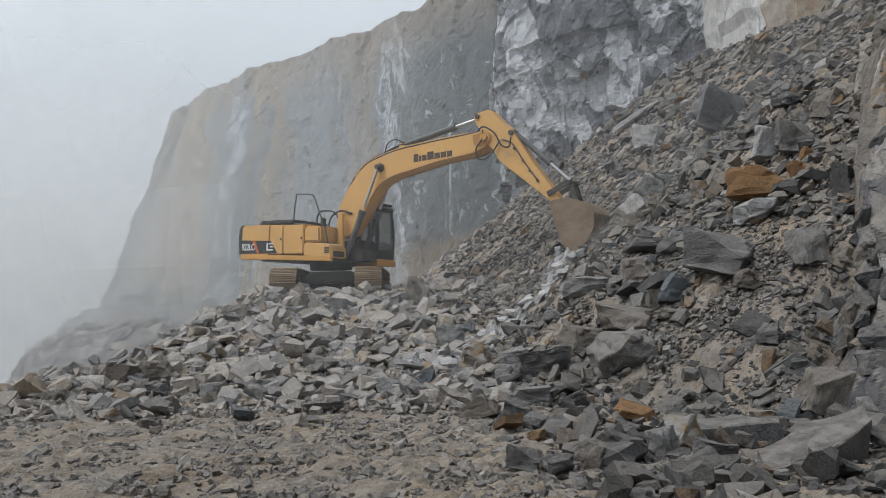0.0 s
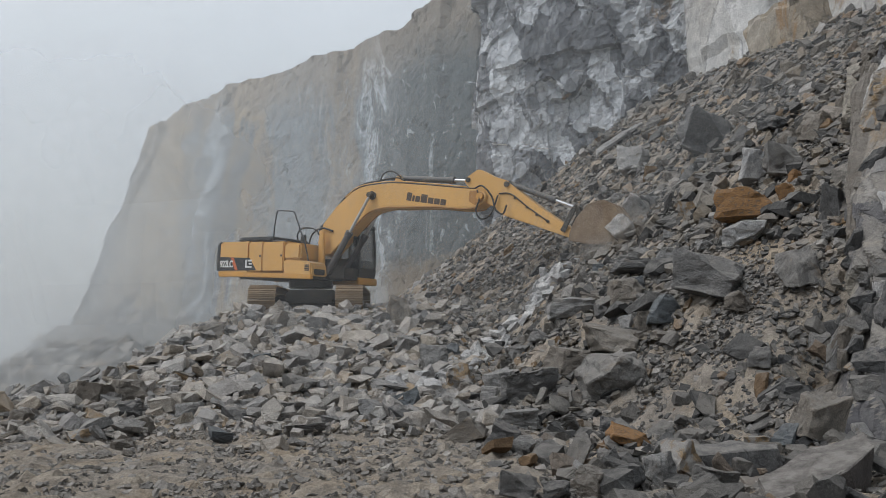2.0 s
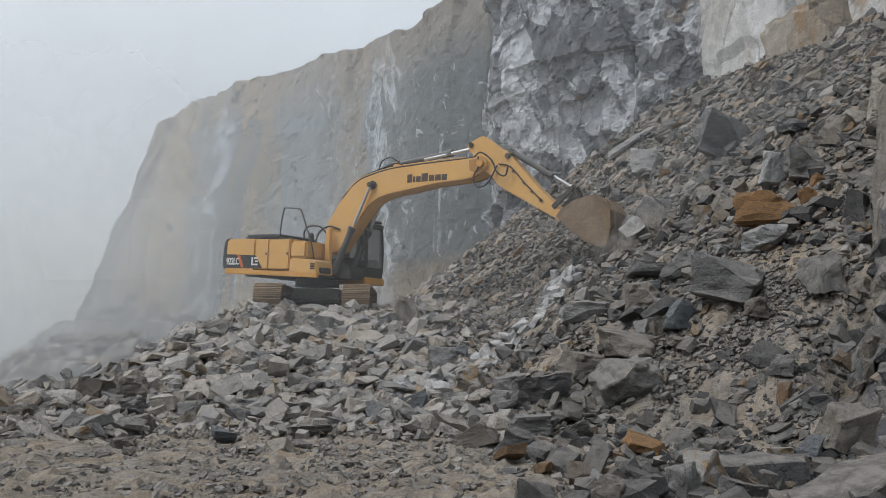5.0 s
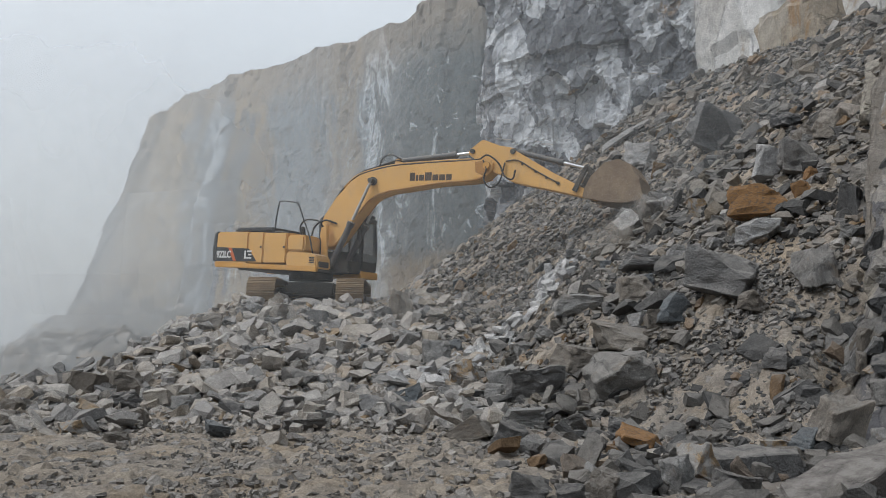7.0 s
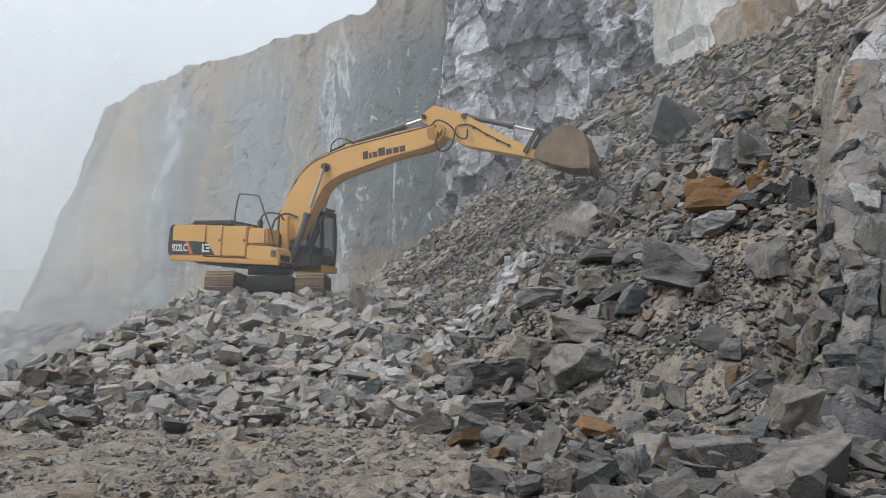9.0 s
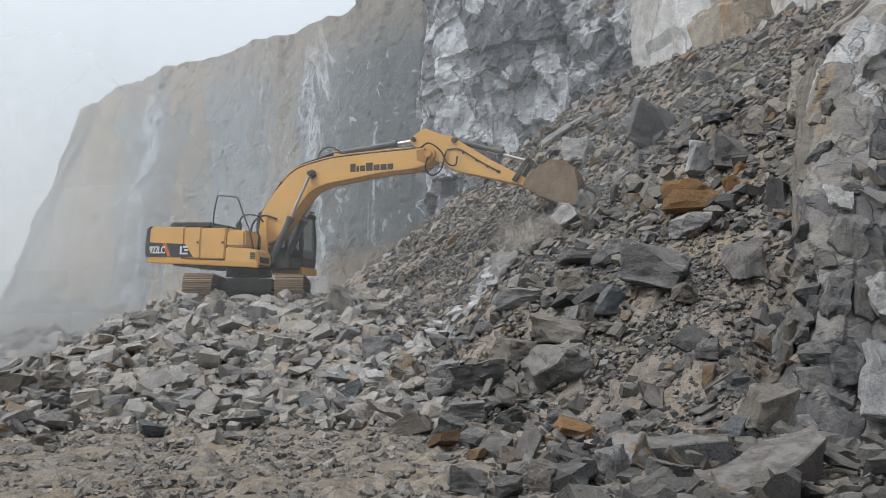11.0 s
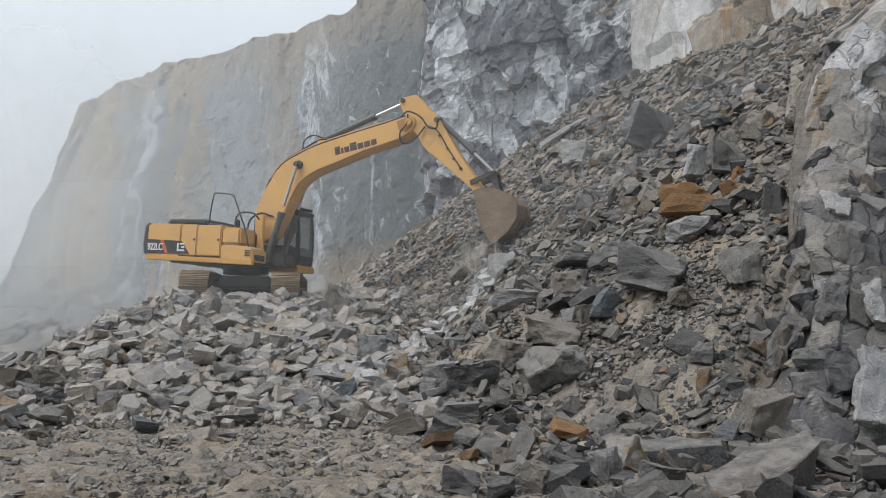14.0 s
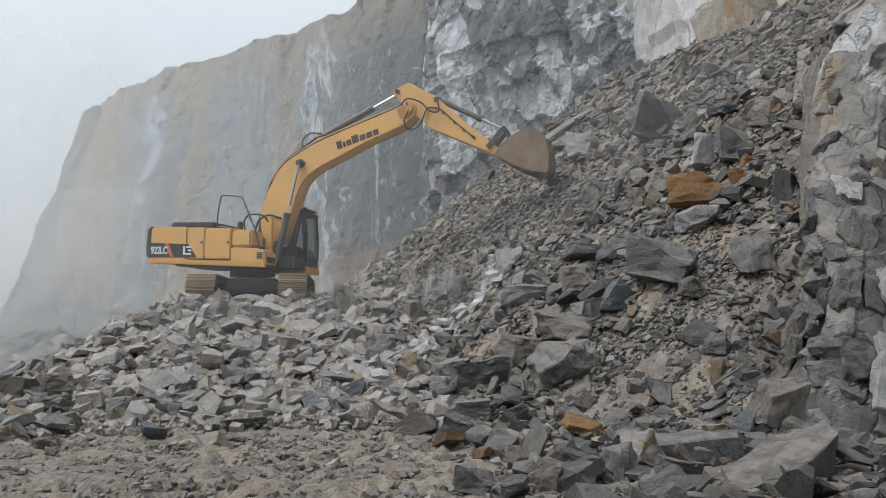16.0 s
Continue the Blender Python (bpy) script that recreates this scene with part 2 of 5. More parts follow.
def shard_cliff_material(name, tones, scale, squash, turn, ochre, ochre_amount, dirt, flank=None):
    """Freshly blasted rock: every fracture plane has its own tone, with cracks between, stains and dirt on the ledges."""
    k = Mat(name, 0.9)
    v = k.coords("Object")
    wob = k.n.new("ShaderNodeTexNoise")
    warped = k.mix(min(1.0, 0.55 / scale), k.coords("Object", (1, 1, squash), turn), wob.outputs["Color"], "ADD")
    wob.inputs["Scale"].default_value, wob.inputs["Detail"].default_value, wob.inputs["Roughness"].default_value = 1.3 * scale, 5, 0.65
    k.link(v, wob.inputs["Vector"])
    large, small = k.voronoi(warped, scale), k.voronoi(warped, scale * 2.7)
    def one(node):
        g = k.n.new("ShaderNodeSeparateXYZ")
        k.link(node.outputs["Color"], g.inputs[0])
        return g.outputs["X"]
    mid, fine, grit = k.noise(v, 2.2, 7, 0.7, 0.4), k.noise(v, 15, 5, 0.72), k.noise(v, 55, 3, 0.7)
    pick = k.math("ADD", k.math("MULTIPLY", one(large), 0.55), k.math("ADD", k.math("MULTIPLY", one(small), 0.25), k.math("MULTIPLY", k.noise(v, 0.5, 5, 0.6), 0.40)))
    c = k.ramp(pick, *tones)
    c = k.mix(k.fac(mid, 0.36, 0.64, 0.0, 0.8), c, k.mix(1.0, c, (0.58, 0.58, 0.60), "MULTIPLY"))
    if flank is not None:
        xyz = k.n.new("ShaderNodeSeparateXYZ")
        k.link(v, xyz.inputs[0])
        side = k.math("SUBTRACT", xyz.outputs["Y"], k.math("MULTIPLY", xyz.outputs["Z"], 0.46))
        side = k.math("ADD", side, k.math("MULTIPLY", k.math("SUBTRACT", mid, 0.5), 1.2))
        c = k.mix(k.fac(side, 11.5, 11.9, 0.0, 0.8), c, k.mix(k.fac(fine, 0.4, 0.62), flank, tuple(1.5 * q for q in flank)))
    o = k.math("MULTIPLY", k.fac(k.noise(k.coords("Object", (1, 1, 0.35), (3, 5, 20)), 0.55, 6, 0.62, 0.8), 0.70 - ochre_amount, 0.76 - ochre_amount, 0.0, 0.85), k.fac(mid, 0.38, 0.56))
    c = k.mix(o, c, ochre)
    c = k.mix(k.fac(fine, 0.40, 0.62, 0.0, 0.6), c, k.mix(1.0, c, (1.5, 1.49, 1.46), "MULTIPLY"))
    c = k.mix(k.fac(grit, 0.42, 0.60, 0.0, 0.45), c, k.mix(1.0, c, (0.55, 0.55, 0.56), "MULTIPLY"))
    edge = k.n.new("ShaderNodeTexVoronoi")
    edge.feature = "DISTANCE_TO_EDGE"
    edge.inputs["Scale"].default_value = scale * 2.7
    k.link(warped, edge.inputs["Vector"])
    crack = k.math("MAXIMUM", k.fac(edge.outputs["Distance"], 0.002, 0.05), k.fac(k.noise(v, 1.1, 6, 0.68, 0.5), 0.44, 0.56))
    c = k.mix(crack, k.mix(1.0, c, (0.62, 0.62, 0.63), "MULTIPLY"), c)
    pale_tops = k.math("MULTIPLY", k.fac(k.normal_z(), dirt, dirt + 0.25, 0.0, 0.9), k.fac(mid, 0.28, 0.50))
    c = k.mix(pale_tops, c, k.mix(fine, (0.18, 0.16, 0.132), (0.36, 0.325, 0.28)))
    h = k.math("ADD", k.math("MULTIPLY", mid, 0.8), k.math("ADD", k.math("MULTIPLY", fine, 0.4), k.math("ADD", k.math("MULTIPLY", crack, 0.3), k.math("MULTIPLY", one(small), 0.7))))
    return k.colour(c).bump(h, 1.0, 0.08).m


M_CLIFF_FAR = far_cliff_material()
M_CLIFF = shard_cliff_material("blasted_cliff", [(0.30, (0.15, 0.158, 0.174)), (0.52, (0.27, 0.281, 0.30)), (0.60, (0.36, 0.375, 0.395)), (0.66, (0.60, 0.62, 0.65)), (0.9, (0.70, 0.72, 0.74))],
                               1.15, 0.55, (16, 28, 0), (0.32, 0.22, 0.13), 0.06, 0.60)
M_SLAB = shard_cliff_material("pale_cliff_slab", [(0.30, (0.264, 0.240, 0.210)), (0.55, (0.408, 0.390, 0.360)), (0.8, (0.564, 0.552, 0.528))], 0.35, 0.35, (5, 12, 0), (0.30, 0.20, 0.10), 0.19, 0.6)
M_SLAB_PALE = shard_cliff_material("white_cliff_slab", [(0.30, (0.492, 0.472, 0.437)), (0.5, (0.642, 0.635, 0.615)), (0.8, (0.765, 0.765, 0.758))], 0.3, 0.4, (4, 14, 0), (0.30, 0.22, 0.14), 0.13, 0.6)
M_SLAB_TAN = shard_cliff_material("tan_cliff_slab", [(0.30, (0.24, 0.20, 0.15)), (0.6, (0.34, 0.29, 0.22)), (0.8, (0.40, 0.36, 0.30))], 0.5, 0.6, (4, 30, 0), (0.27, 0.16, 0.07), 0.17, 0.6)
M_BUTTRESS = shard_cliff_material("buttress_rock", [(0.34, (0.10, 0.098, 0.104)), (0.52, (0.165, 0.16, 0.16)), (0.64, (0.235, 0.22, 0.20)), (0.78, (0.265, 0.252, 0.235)), (0.88, (0.46, 0.46, 0.455))],
                                  0.8, 0.5, (24, 38, 0), (0.27, 0.185, 0.095), 0.07, 0.52, (0.20, 0.182, 0.152))


def ground_material():
    k = Mat("crushed_rock_dirt", 0.95)
    v = k.coords("Object")
    big, mid, fine = k.noise(v, 0.45, 5, 0.6), k.noise(v, 4.0, 6, 0.7), k.noise(v, 45, 4, 0.75)
    c = k.ramp(big, (0.3, (0.272, 0.248, 0.220)), (0.55, (0.365, 0.313, 0.253)), (0.75, (0.284, 0.267, 0.247)))
    tan = k.fac(k.noise(k.coords("Object", (1, 1, 1), (7, 3, 0)), 0.7, 6, 0.65, 0.5), 0.50, 0.60, 0.0, 0.6)
    c = k.mix(tan, c, (0.36, 0.285, 0.20))
    c = k.mix(k.fac(mid, 0.38, 0.62, 0.0, 0.85), c, k.mix(1.0, c, (0.55, 0.55, 0.56), "MULTIPLY"))
    c = k.mix(k.fac(fine, 0.40, 0.62, 0.0, 0.8), c, k.mix(1.0, c, (1.65, 1.64, 1.62), "MULTIPLY"))
    return k.colour(c).bump(k.math("ADD", mid, k.math("MULTIPLY", fine, 0.6)), 1.0, 0.09).m


M_GROUND = ground_material()


def paint(name, col, dirt, amount, rough=0.45, metal=0.0, relief=0.12):
    """Machine paint or steel with dust films, scuffs and run-off streaks."""
    k = Mat(name, rough, metal)
    v = k.coords("Object")
    a, b = k.noise(v, 1.6, 6, 0.65, 0.3), k.noise(k.coords("Object", (6, 6, 1.2)), 2.0, 5, 0.7)
    c = k.ramp(k.noise(v, 0.8, 3), (0.3, tuple(0.88 * x for x in col)), (0.7, tuple(1.08 * x for x in col)))
    m = k.math("MULTIPLY", k.fac(a, 0.42, 0.72), k.fac(b, 0.3, 0.7))
    c = k.mix(k.math("MULTIPLY", m, amount), c, dirt)
    up = k.math("MULTIPLY", k.fac(k.normal_z(), 0.4, 0.95), min(1.0, amount))
    c = k.mix(up, c, dirt)
    k.link(k.fac(m, 0.0, 1.0, rough, 0.9), k.b.inputs["Roughness"])
    return k.colour(c).bump(k.noise(v, 25 if relief < 0.3 else 7, 5, 0.7), relief, 0.01 if relief < 0.3 else 0.05).m


DUST = (0.27, 0.235, 0.185)
M_YELLOW = paint("yellow_paint", (0.70, 0.392, 0.115), DUST, 0.55)
M_WORN = paint("worn_rusty_paint", (0.42, 0.20, 0.05), (0.20, 0.13, 0.08), 0.9, 0.7)
M_SKIRT = paint("yellow_skirt_paint", (0.64, 0.32, 0.06), DUST, 0.6)
M_BLACK = paint("black_paint", (0.022, 0.023, 0.025), DUST, 0.25, 0.4)
M_STEEL = paint("dark_steel", (0.05, 0.047, 0.043), DUST, 0.6, 0.55, 0.5)
M_TRACK = paint("worn_track_steel", (0.22, 0.155, 0.095), (0.40, 0.305, 0.20), 0.95, 0.6, 0.3)
M_BUCKET = paint("earth_caked_steel", (0.19, 0.135, 0.09), (0.35, 0.27, 0.185), 1.0, 0.8, 0.1, 0.7)
M_CYL = paint("grey_cylinder_paint", (0.075, 0.075, 0.078), DUST, 0.45, 0.5)
M_RUBBER = paint("black_rubber", (0.018, 0.018, 0.018), DUST, 0.3, 0.75)
M_ORANGE = paint("orange_stripe", (0.55, 0.12, 0.03), DUST, 0.3)
M_WHITE = paint("white_marking", (0.72, 0.72, 0.70), DUST, 0.3)
M_INK = paint("dark_brown_marking", (0.06, 0.035, 0.02), DUST, 0.3)
k = Mat("chrome_rod", 0.32, 1.0)
k.b.inputs["Base Color"].default_value = (0.55, 0.56, 0.57, 1)
k.bump(k.noise(k.coords(), 40, 3), 0.05, 0.01)
M_CHROME = k.m
k = Mat("pale_dusty_cab_glass", 0.08)
# dust film; the pale base also paints in mist light seen in the panes
k.colour(k.mix(k.fac(k.noise(k.coords(), 3, 5), 0.35, 0.75, 0.0, 0.35), (0.30, 0.325, 0.335), (0.46, 0.47, 0.465)))
k.b.inputs["Alpha"].default_value = 0.30
M_GLASS = k.m


def veil_material(name, density, spread_u):
    """Mist hung in thin sheets: mostly clear, the rest scatters the sky's light both ways."""
    k = Mat(name)
    k.n.remove(k.b)
    clear, front, back = k.n.new("ShaderNodeBsdfTransparent"), k.n.new("ShaderNodeBsdfDiffuse"), k.n.new("ShaderNodeBsdfTranslucent")
    for s in (front, back):
        s.inputs["Color"].default_value = (0.95, 0.98, 1.0, 1)
    veil, half = k.n.new("ShaderNodeMixShader"), k.n.new("ShaderNodeMixShader")
    half.inputs[0].default_value = 0.5
    k.link(front.outputs[0], half.inputs[1])
    k.link(back.outputs[0], half.inputs[2])
    uv = k.n.new("ShaderNodeSeparateXYZ")
    k.link(k.tc.outputs["UV"], uv.inputs[0])
    u, w = uv.outputs["X"], uv.outputs["Y"]
    cloud = k.fac(k.noise(k.coords("Object"), 0.10, 4, 0.5), 0.25, 0.75, 0.55, 1.15)
    shape = k.math("MULTIPLY", k.ramp(u, (0.0, (spread_u[0],) * 3), (0.18, (spread_u[1],) * 3), (0.5, (spread_u[2],) * 3), (0.85, (1.0,) * 3)), k.ramp(w, (0.0, (1.0,) * 3), (0.55, (0.8,) * 3), (1.0, (0.0,) * 3)))
    k.link(k.math("MULTIPLY", k.math("MULTIPLY", shape, cloud), density), veil.inputs[0])
    k.link(clear.outputs[0], veil.inputs[1])
    k.link(half.outputs[0], veil.inputs[2])
    k.link(veil.outputs[0], k.n["Material Output"].inputs[0])
    return k.m



# ---------------------------------------------------------------- terrain
def hash2(ix, iy, seed):
    h = (ix.astype(np.int64) * 374761393 + iy.astype(np.int64) * 668265263 + seed * 974634777) & 0x7FFFFFFF
    h = ((h ^ (h >> 13)) * 1274126177) & 0x7FFFFFFF
    return ((h ^ (h >> 16)) & 0xFFFFF) / 1048575.0


def vnoise(x, y, seed):
    ix, iy = np.floor(x), np.floor(y)
    fx, fy = x - ix, y - iy
    fx, fy = fx * fx * (3 - 2 * fx), fy * fy * (3 - 2 * fy)
    a, b = hash2(ix, iy, seed), hash2(ix + 1, iy, seed)
    c, d = hash2(ix, iy + 1, seed), hash2(ix + 1, iy + 1, seed)
    return (a + (b - a) * fx) * (1 - fy) + (c + (d - c) * fx) * fy


def fbm(x, y, seed, octaves=4):
    total, amp = np.zeros_like(x), 1.0
    for k in range(octaves):
        total, amp = total + amp * (vnoise(x, y, seed + k) - 0.5), amp * 0.5
        x, y = x * 2.03 + 11.7, y * 2.03 + 5.3
    return total


def facet(u, v, cell, seed, tilt=0.5):
    """Broken-rock relief: every jittered cell has its own level and tilt."""
    u, v = u / cell, v / cell
    iu, iv = np.floor(u), np.floor(v)
    best, out = np.full_like(u, 1e9), np.zeros_like(u)
    for du in (-1, 0, 1):
        for dv in (-1, 0, 1):
            a, b = iu + du, iv + dv
            cu, cv = a + hash2(a, b, seed), b + hash2(a, b, seed + 1)
            d = (u - cu) ** 2 + (v - cv) ** 2
            level = hash2(a, b, seed + 2) - 0.5 + tilt * ((hash2(a, b, seed + 3) - 0.5) * (u - cu) + (hash2(a, b, seed + 4) - 0.5) * (v - cv))
            out = np.where(d < best, level, out)
            best = np.minimum(best, d)
    return out


def smooth(a, b, x):
    t = np.clip((x - a) / (b - a), 0, 1)
    return t * t * (3 - 2 * t)


def softmax(a, b, k):
    return 0.5 * (a + b + np.sqrt((a - b) ** 2 + k * k))


def ground_level(x, y):
    """The quarry floor, the spoil heap with its bench, and the talus under the cliffs."""
    x, y = np.asarray(x, float), np.asarray(y, float)
    flat = 0.10 * fbm(x * 0.35, y * 0.35, 3, 3)
    s = np.clip((y - 13.0 + 0.8 * fbm(x * 0.4, y * 0.0 + 2, 5, 2)) / 10.2, 0, 1)
    heap = 2.36 * s ** 1.55 * smooth(-10.6, -6.2, x - 0.06 * (y - 14)) * (1 - smooth(31, 36, y))
    plane = 0.806 * x + 0.350 * np.minimum(y, 31.5) - 6.53
    talus = plane - 0.9 * (1 - smooth(10.5, 15.5, y)) + 0.25 * smooth(14, 16, y) * (1 - smooth(17, 21, y)) * smooth(1.5, 4, x)
    talus = talus - (3.2 + 0.9 * np.maximum(x - 6, 0)) * (1 - smooth(11.2, 13.4, y)) * smooth(4.8, 5.9, x)
    talus = 11.6 - softmax(11.6 - talus, -0.4, 0.8)
    z = softmax(heap, talus, 0.55) - 0.06
    ridge = 0.75 * np.exp(-((x - 2.2 - 0.25 * (y - 16.5)) / 1.1) ** 2 - ((y - 16.6) / 2.0) ** 2)
    z = softmax(z, flat, 0.12) + ridge
    z = z - 9.0 * smooth(20, 36, y) * (1 - smooth(-14, -9, x))
    reach = np.hypot(x + 18.5, (y - 59.0) * 0.9)
    cone = 6.6 - 0.60 * reach + 0.5 * fbm(x * 0.25, y * 0.25, 15, 3) - 0.9 * np.maximum(0, reach - 11.5)
    z = np.where(y > 30, np.maximum(z, cone), z)
    # the hill falls away beyond the quarry
    return z - 0.14 * np.maximum(0, np.hypot(x, y) - 62.0)


# ---------------------------------------------------------------- mesh helpers
def mesh_from(name, verts, faces, material):
    me = bpy.data.meshes.new(name)
    verts = np.asarray(verts, np.float32)
    faces = np.asarray(faces, np.int32)
    k = faces.shape[1]
    me.vertices.add(len(verts))
    me.vertices.foreach_set("co", verts.ravel())
    me.loops.add(faces.size)
    me.loops.foreach_set("vertex_index", faces.ravel())
    me.polygons.add(len(faces))
    me.polygons.foreach_set("loop_start", np.arange(0, faces.size, k, dtype=np.int32))
    me.update(calc_edges=True)
    me.validate()
    me.shade_flat()
    me.materials.append(material)
    return me


def grid_faces(rows, cols):
    i = np.arange(rows * cols).reshape(rows, cols)
    return np.stack([i[:-1, :-1], i[:-1, 1:], i[1:, 1:], i[1:, :-1]], -1).reshape(-1, 4)


def part(name, bm, material, parent, label=""):
    me = bpy.data.meshes.new(name)
    bm.normal_update()
    bm.to_mesh(me)
    bm.free()
    me.materials.append(material)
    ob = new(name, me)
    ob.parent = parent
    return tagged(ob, label)


def spread(a, b, step, far, grow=1.22):
    """Grid lines, close together from a to b and ever wider out to far on both sides."""
    mid = list(np.arange(a, b, step))
    lo, hi, d = [a - step], [b], step
    while hi[-1] < far:
        d *= grow
        lo.append(lo[-1] - d)
        hi.append(hi[-1] + d)
    return np.array(lo[::-1] + mid + hi)


# ---------------------------------------------------------------- ground
gx, gy = spread(-11, 12.5, 0.09, 1500), spread(-2.5, 31.5, 0.09, 1500)
X, Y = np.meshgrid(gx, gy)
rough = smooth(12.5, 14.5, Y)
near = (1 - smooth(40, 60, np.hypot(X, Y)))
Z = ground_level(X, Y) + near * (0.09 * fbm(X * 2.2, Y * 2.2, 21, 4) + (0.10 + 0.16 * rough) * facet(X, Y, 0.55, 31, 0.6) * rough
                                 + 0.07 * facet(X, Y, 0.23, 41, 0.8) + 0.045 * facet(X + 9, Y, 0.11, 45, 0.8) + 0.03 * fbm(X * 7, Y * 7, 51, 3))
# wheel and track ruts pressed into the dirt apron
rut = np.sin((X * 0.35 + Y) * 14.0) * 0.012 * smooth(0.05, 0.3, fbm(X * 0.3, Y * 0.9, 61, 3) + 0.1) * (1 - rough)
Z = Z + rut * near - 0.02 * rough * near
me = mesh_from("ground", np.stack([X, Y, Z], -1).reshape(-1, 3), grid_faces(*X.shape), M_GROUND)
ground = tagged(new("ground", me), "grey-brown crushed rock floor rising into heaps", "ground", kind="structure")


# ---------------------------------------------------------------- cliffs
def curve_through(points, step):
    """A rounded line through plan points, sampled every step metres."""
    p = [np.array(q, float) for q in points]
    p = [2 * p[0] - p[1]] + p + [2 * p[-1] - p[-2]]
    out = []
    for a, b, c, d in zip(p, p[1:], p[2:], p[3:]):
        n = max(2, int(np.linalg.norm(c - b) / step))
        for t in np.arange(n) / n:
            out.append(0.5 * (2 * b + (c - a) * t + (2 * a - 5 * b + 4 * c - d) * t * t + (3 * b - a - 3 * c + d) * t ** 3))
    return np.array(out + [p[-2]])


def rock_wall(name, plan, step, low, top, relief, cells, seed, material, lean=None, label="", crest=((0.5, 0.12), (1.6, 0.2), (5.0, -0.3), (14.0, -0.2)), crest_way=None, soften=0):
    """A face of broken rock along a plan line, its normal to the right of the line's run, with a rolled-back top."""
    line = curve_through(plan, step)
    tangent = np.gradient(line, axis=0)
    tangent /= np.linalg.norm(tangent, axis=1)[:, None]
    normal = np.stack([tangent[:, 1], -tangent[:, 0]], 1)
    for _ in range(6):
        normal[1:-1] = (normal[:-2] + normal[1:-1] * 2 + normal[2:]) / 4
    along = np.concatenate([[0], np.cumsum(np.linalg.norm(np.diff(line, axis=0), axis=1))])
    tops = top(line[:, 0], line[:, 1]) + 0.8 * fbm(along * 0.35, along * 0, seed + 70, 4)
    rows = int((np.max(tops) - low) / step)
    h = np.linspace(0, 1, rows)[:, None]
    zz = low + (tops[None, :] - low) * h
    uu = np.broadcast_to(along[None, :], zz.shape)
    warp = fbm(uu * 0.4, zz * 0.4, seed + 60, 3)
    d = np.zeros_like(zz)
    for k, (cell, amp, stretch) in enumerate(cells):
        d += amp * facet(uu + warp * cell * 0.5, zz * stretch + warp, cell, seed + 10 * k, 0.9)
    d = relief * (d + 0.06 * fbm(uu * 1.8, zz * 1.8, seed + 80, 4)) + 0.5 * relief * fbm(uu * 0.12, zz * 0.07, seed + 90, 3)
    for axis in (0, 1)[:soften]:
        d = 0.25 * np.roll(d, 1, axis) + 0.5 * d + 0.25 * np.roll(d, -1, axis)
    px = line[None, :, 0] + normal[None, :, 0] * d
    py = line[None, :, 1] + normal[None, :, 1] * d
    if lean is not None:
        lx, ly = lean(uu, h, zz)
        px, py = px + lx, py + ly
    # rolled-back crest, so that the wall is a body and not a sheet
    bx, by, bz = [px], [py], [zz]
    way = normal * -1 if crest_way is None else np.broadcast_to(np.array(crest_way), normal.shape)
    for back, rise in crest:
        bx.append(px[-1:] + way[None, :, 0] * back)
        by.append(py[-1:] + way[None, :, 1] * back)
        bz.append(zz[-1:] + rise + 0.3 * fbm(uu[-1:] * 0.8, uu[-1:] * 0 + back, seed + 95, 3))
    V = np.stack([np.concatenate(bx), np.concatenate(by), np.concatenate(bz)], -1)
    me = mesh_from(name, V.reshape(-1, 3), grid_faces(*V.shape[:2]), material)
    return tagged(new(name, me), label, "cliff", kind="structure")


far_plan = [(5.5, 35.5), (2.2, 38.5), (-1.8, 42.5), (-6.3, 48.2), (-12.5, 53.2), (-19.5, 57.6), (-22.5, 62.0), (-25.0, 70.0), (-30, 90)]
far_plan = far_plan[::-1]
rock_wall("wall_far", far_plan, 0.2, -2.0, lambda x, y: 18.7 - 0.05 * (y - 45) + 0.7 * np.exp(-((x + 9) / 5) ** 2), 1.5,
          [(6.5, 0.55, 0.16), (2.6, 0.20, 0.25), (1.0, 0.09, 0.5), (0.45, 0.05, 0.8)], 101, M_CLIFF_FAR,
          lean=lambda u, h, z: (-6.3 * (1 - h) ** 1.15 * smooth(50, 37, u), -1.8 * (1 - h) + 0 * z),
          label="tall weathered grey cliff with ochre seep streaks, half lost in mist")
right_plan = [(4.2, 42.0), (2.4, 37.0), (1.75, 33.4), (2.6, 32.4), (5.2, 32.2), (8.2, 31.4), (10.2, 31.0)]
rock_wall("wall_middle", right_plan, 0.09, 2.0, lambda x, y: 23.0 + 0 * x, 1.2,
          [(3.4, 0.75, 0.6), (1.5, 0.38, 0.8), (0.62, 0.13, 0.9), (0.3, 0.05, 1.0)], 201, M_CLIFF, label="blasted grey cliff with white fracture planes")
slab_plan = [(9.4, 33.0), (9.7, 30.6), (10.6, 28.0), (11.5, 25.4), (12.2, 22.8), (12.4, 19.8), (13.2, 16.8), (17, 13.0), (24, 9.0), (40, 4.0)]
rock_wall("wall_slab", slab_plan, 0.18, 4.0, lambda x, y: 25.0 + 0 * x, 0.8,
          [(4.5, 0.8, 0.25), (1.9, 0.25, 0.35), (0.7, 0.06, 0.6)], 301, M_SLAB, label="pale smooth cliff slabs with rust seams")


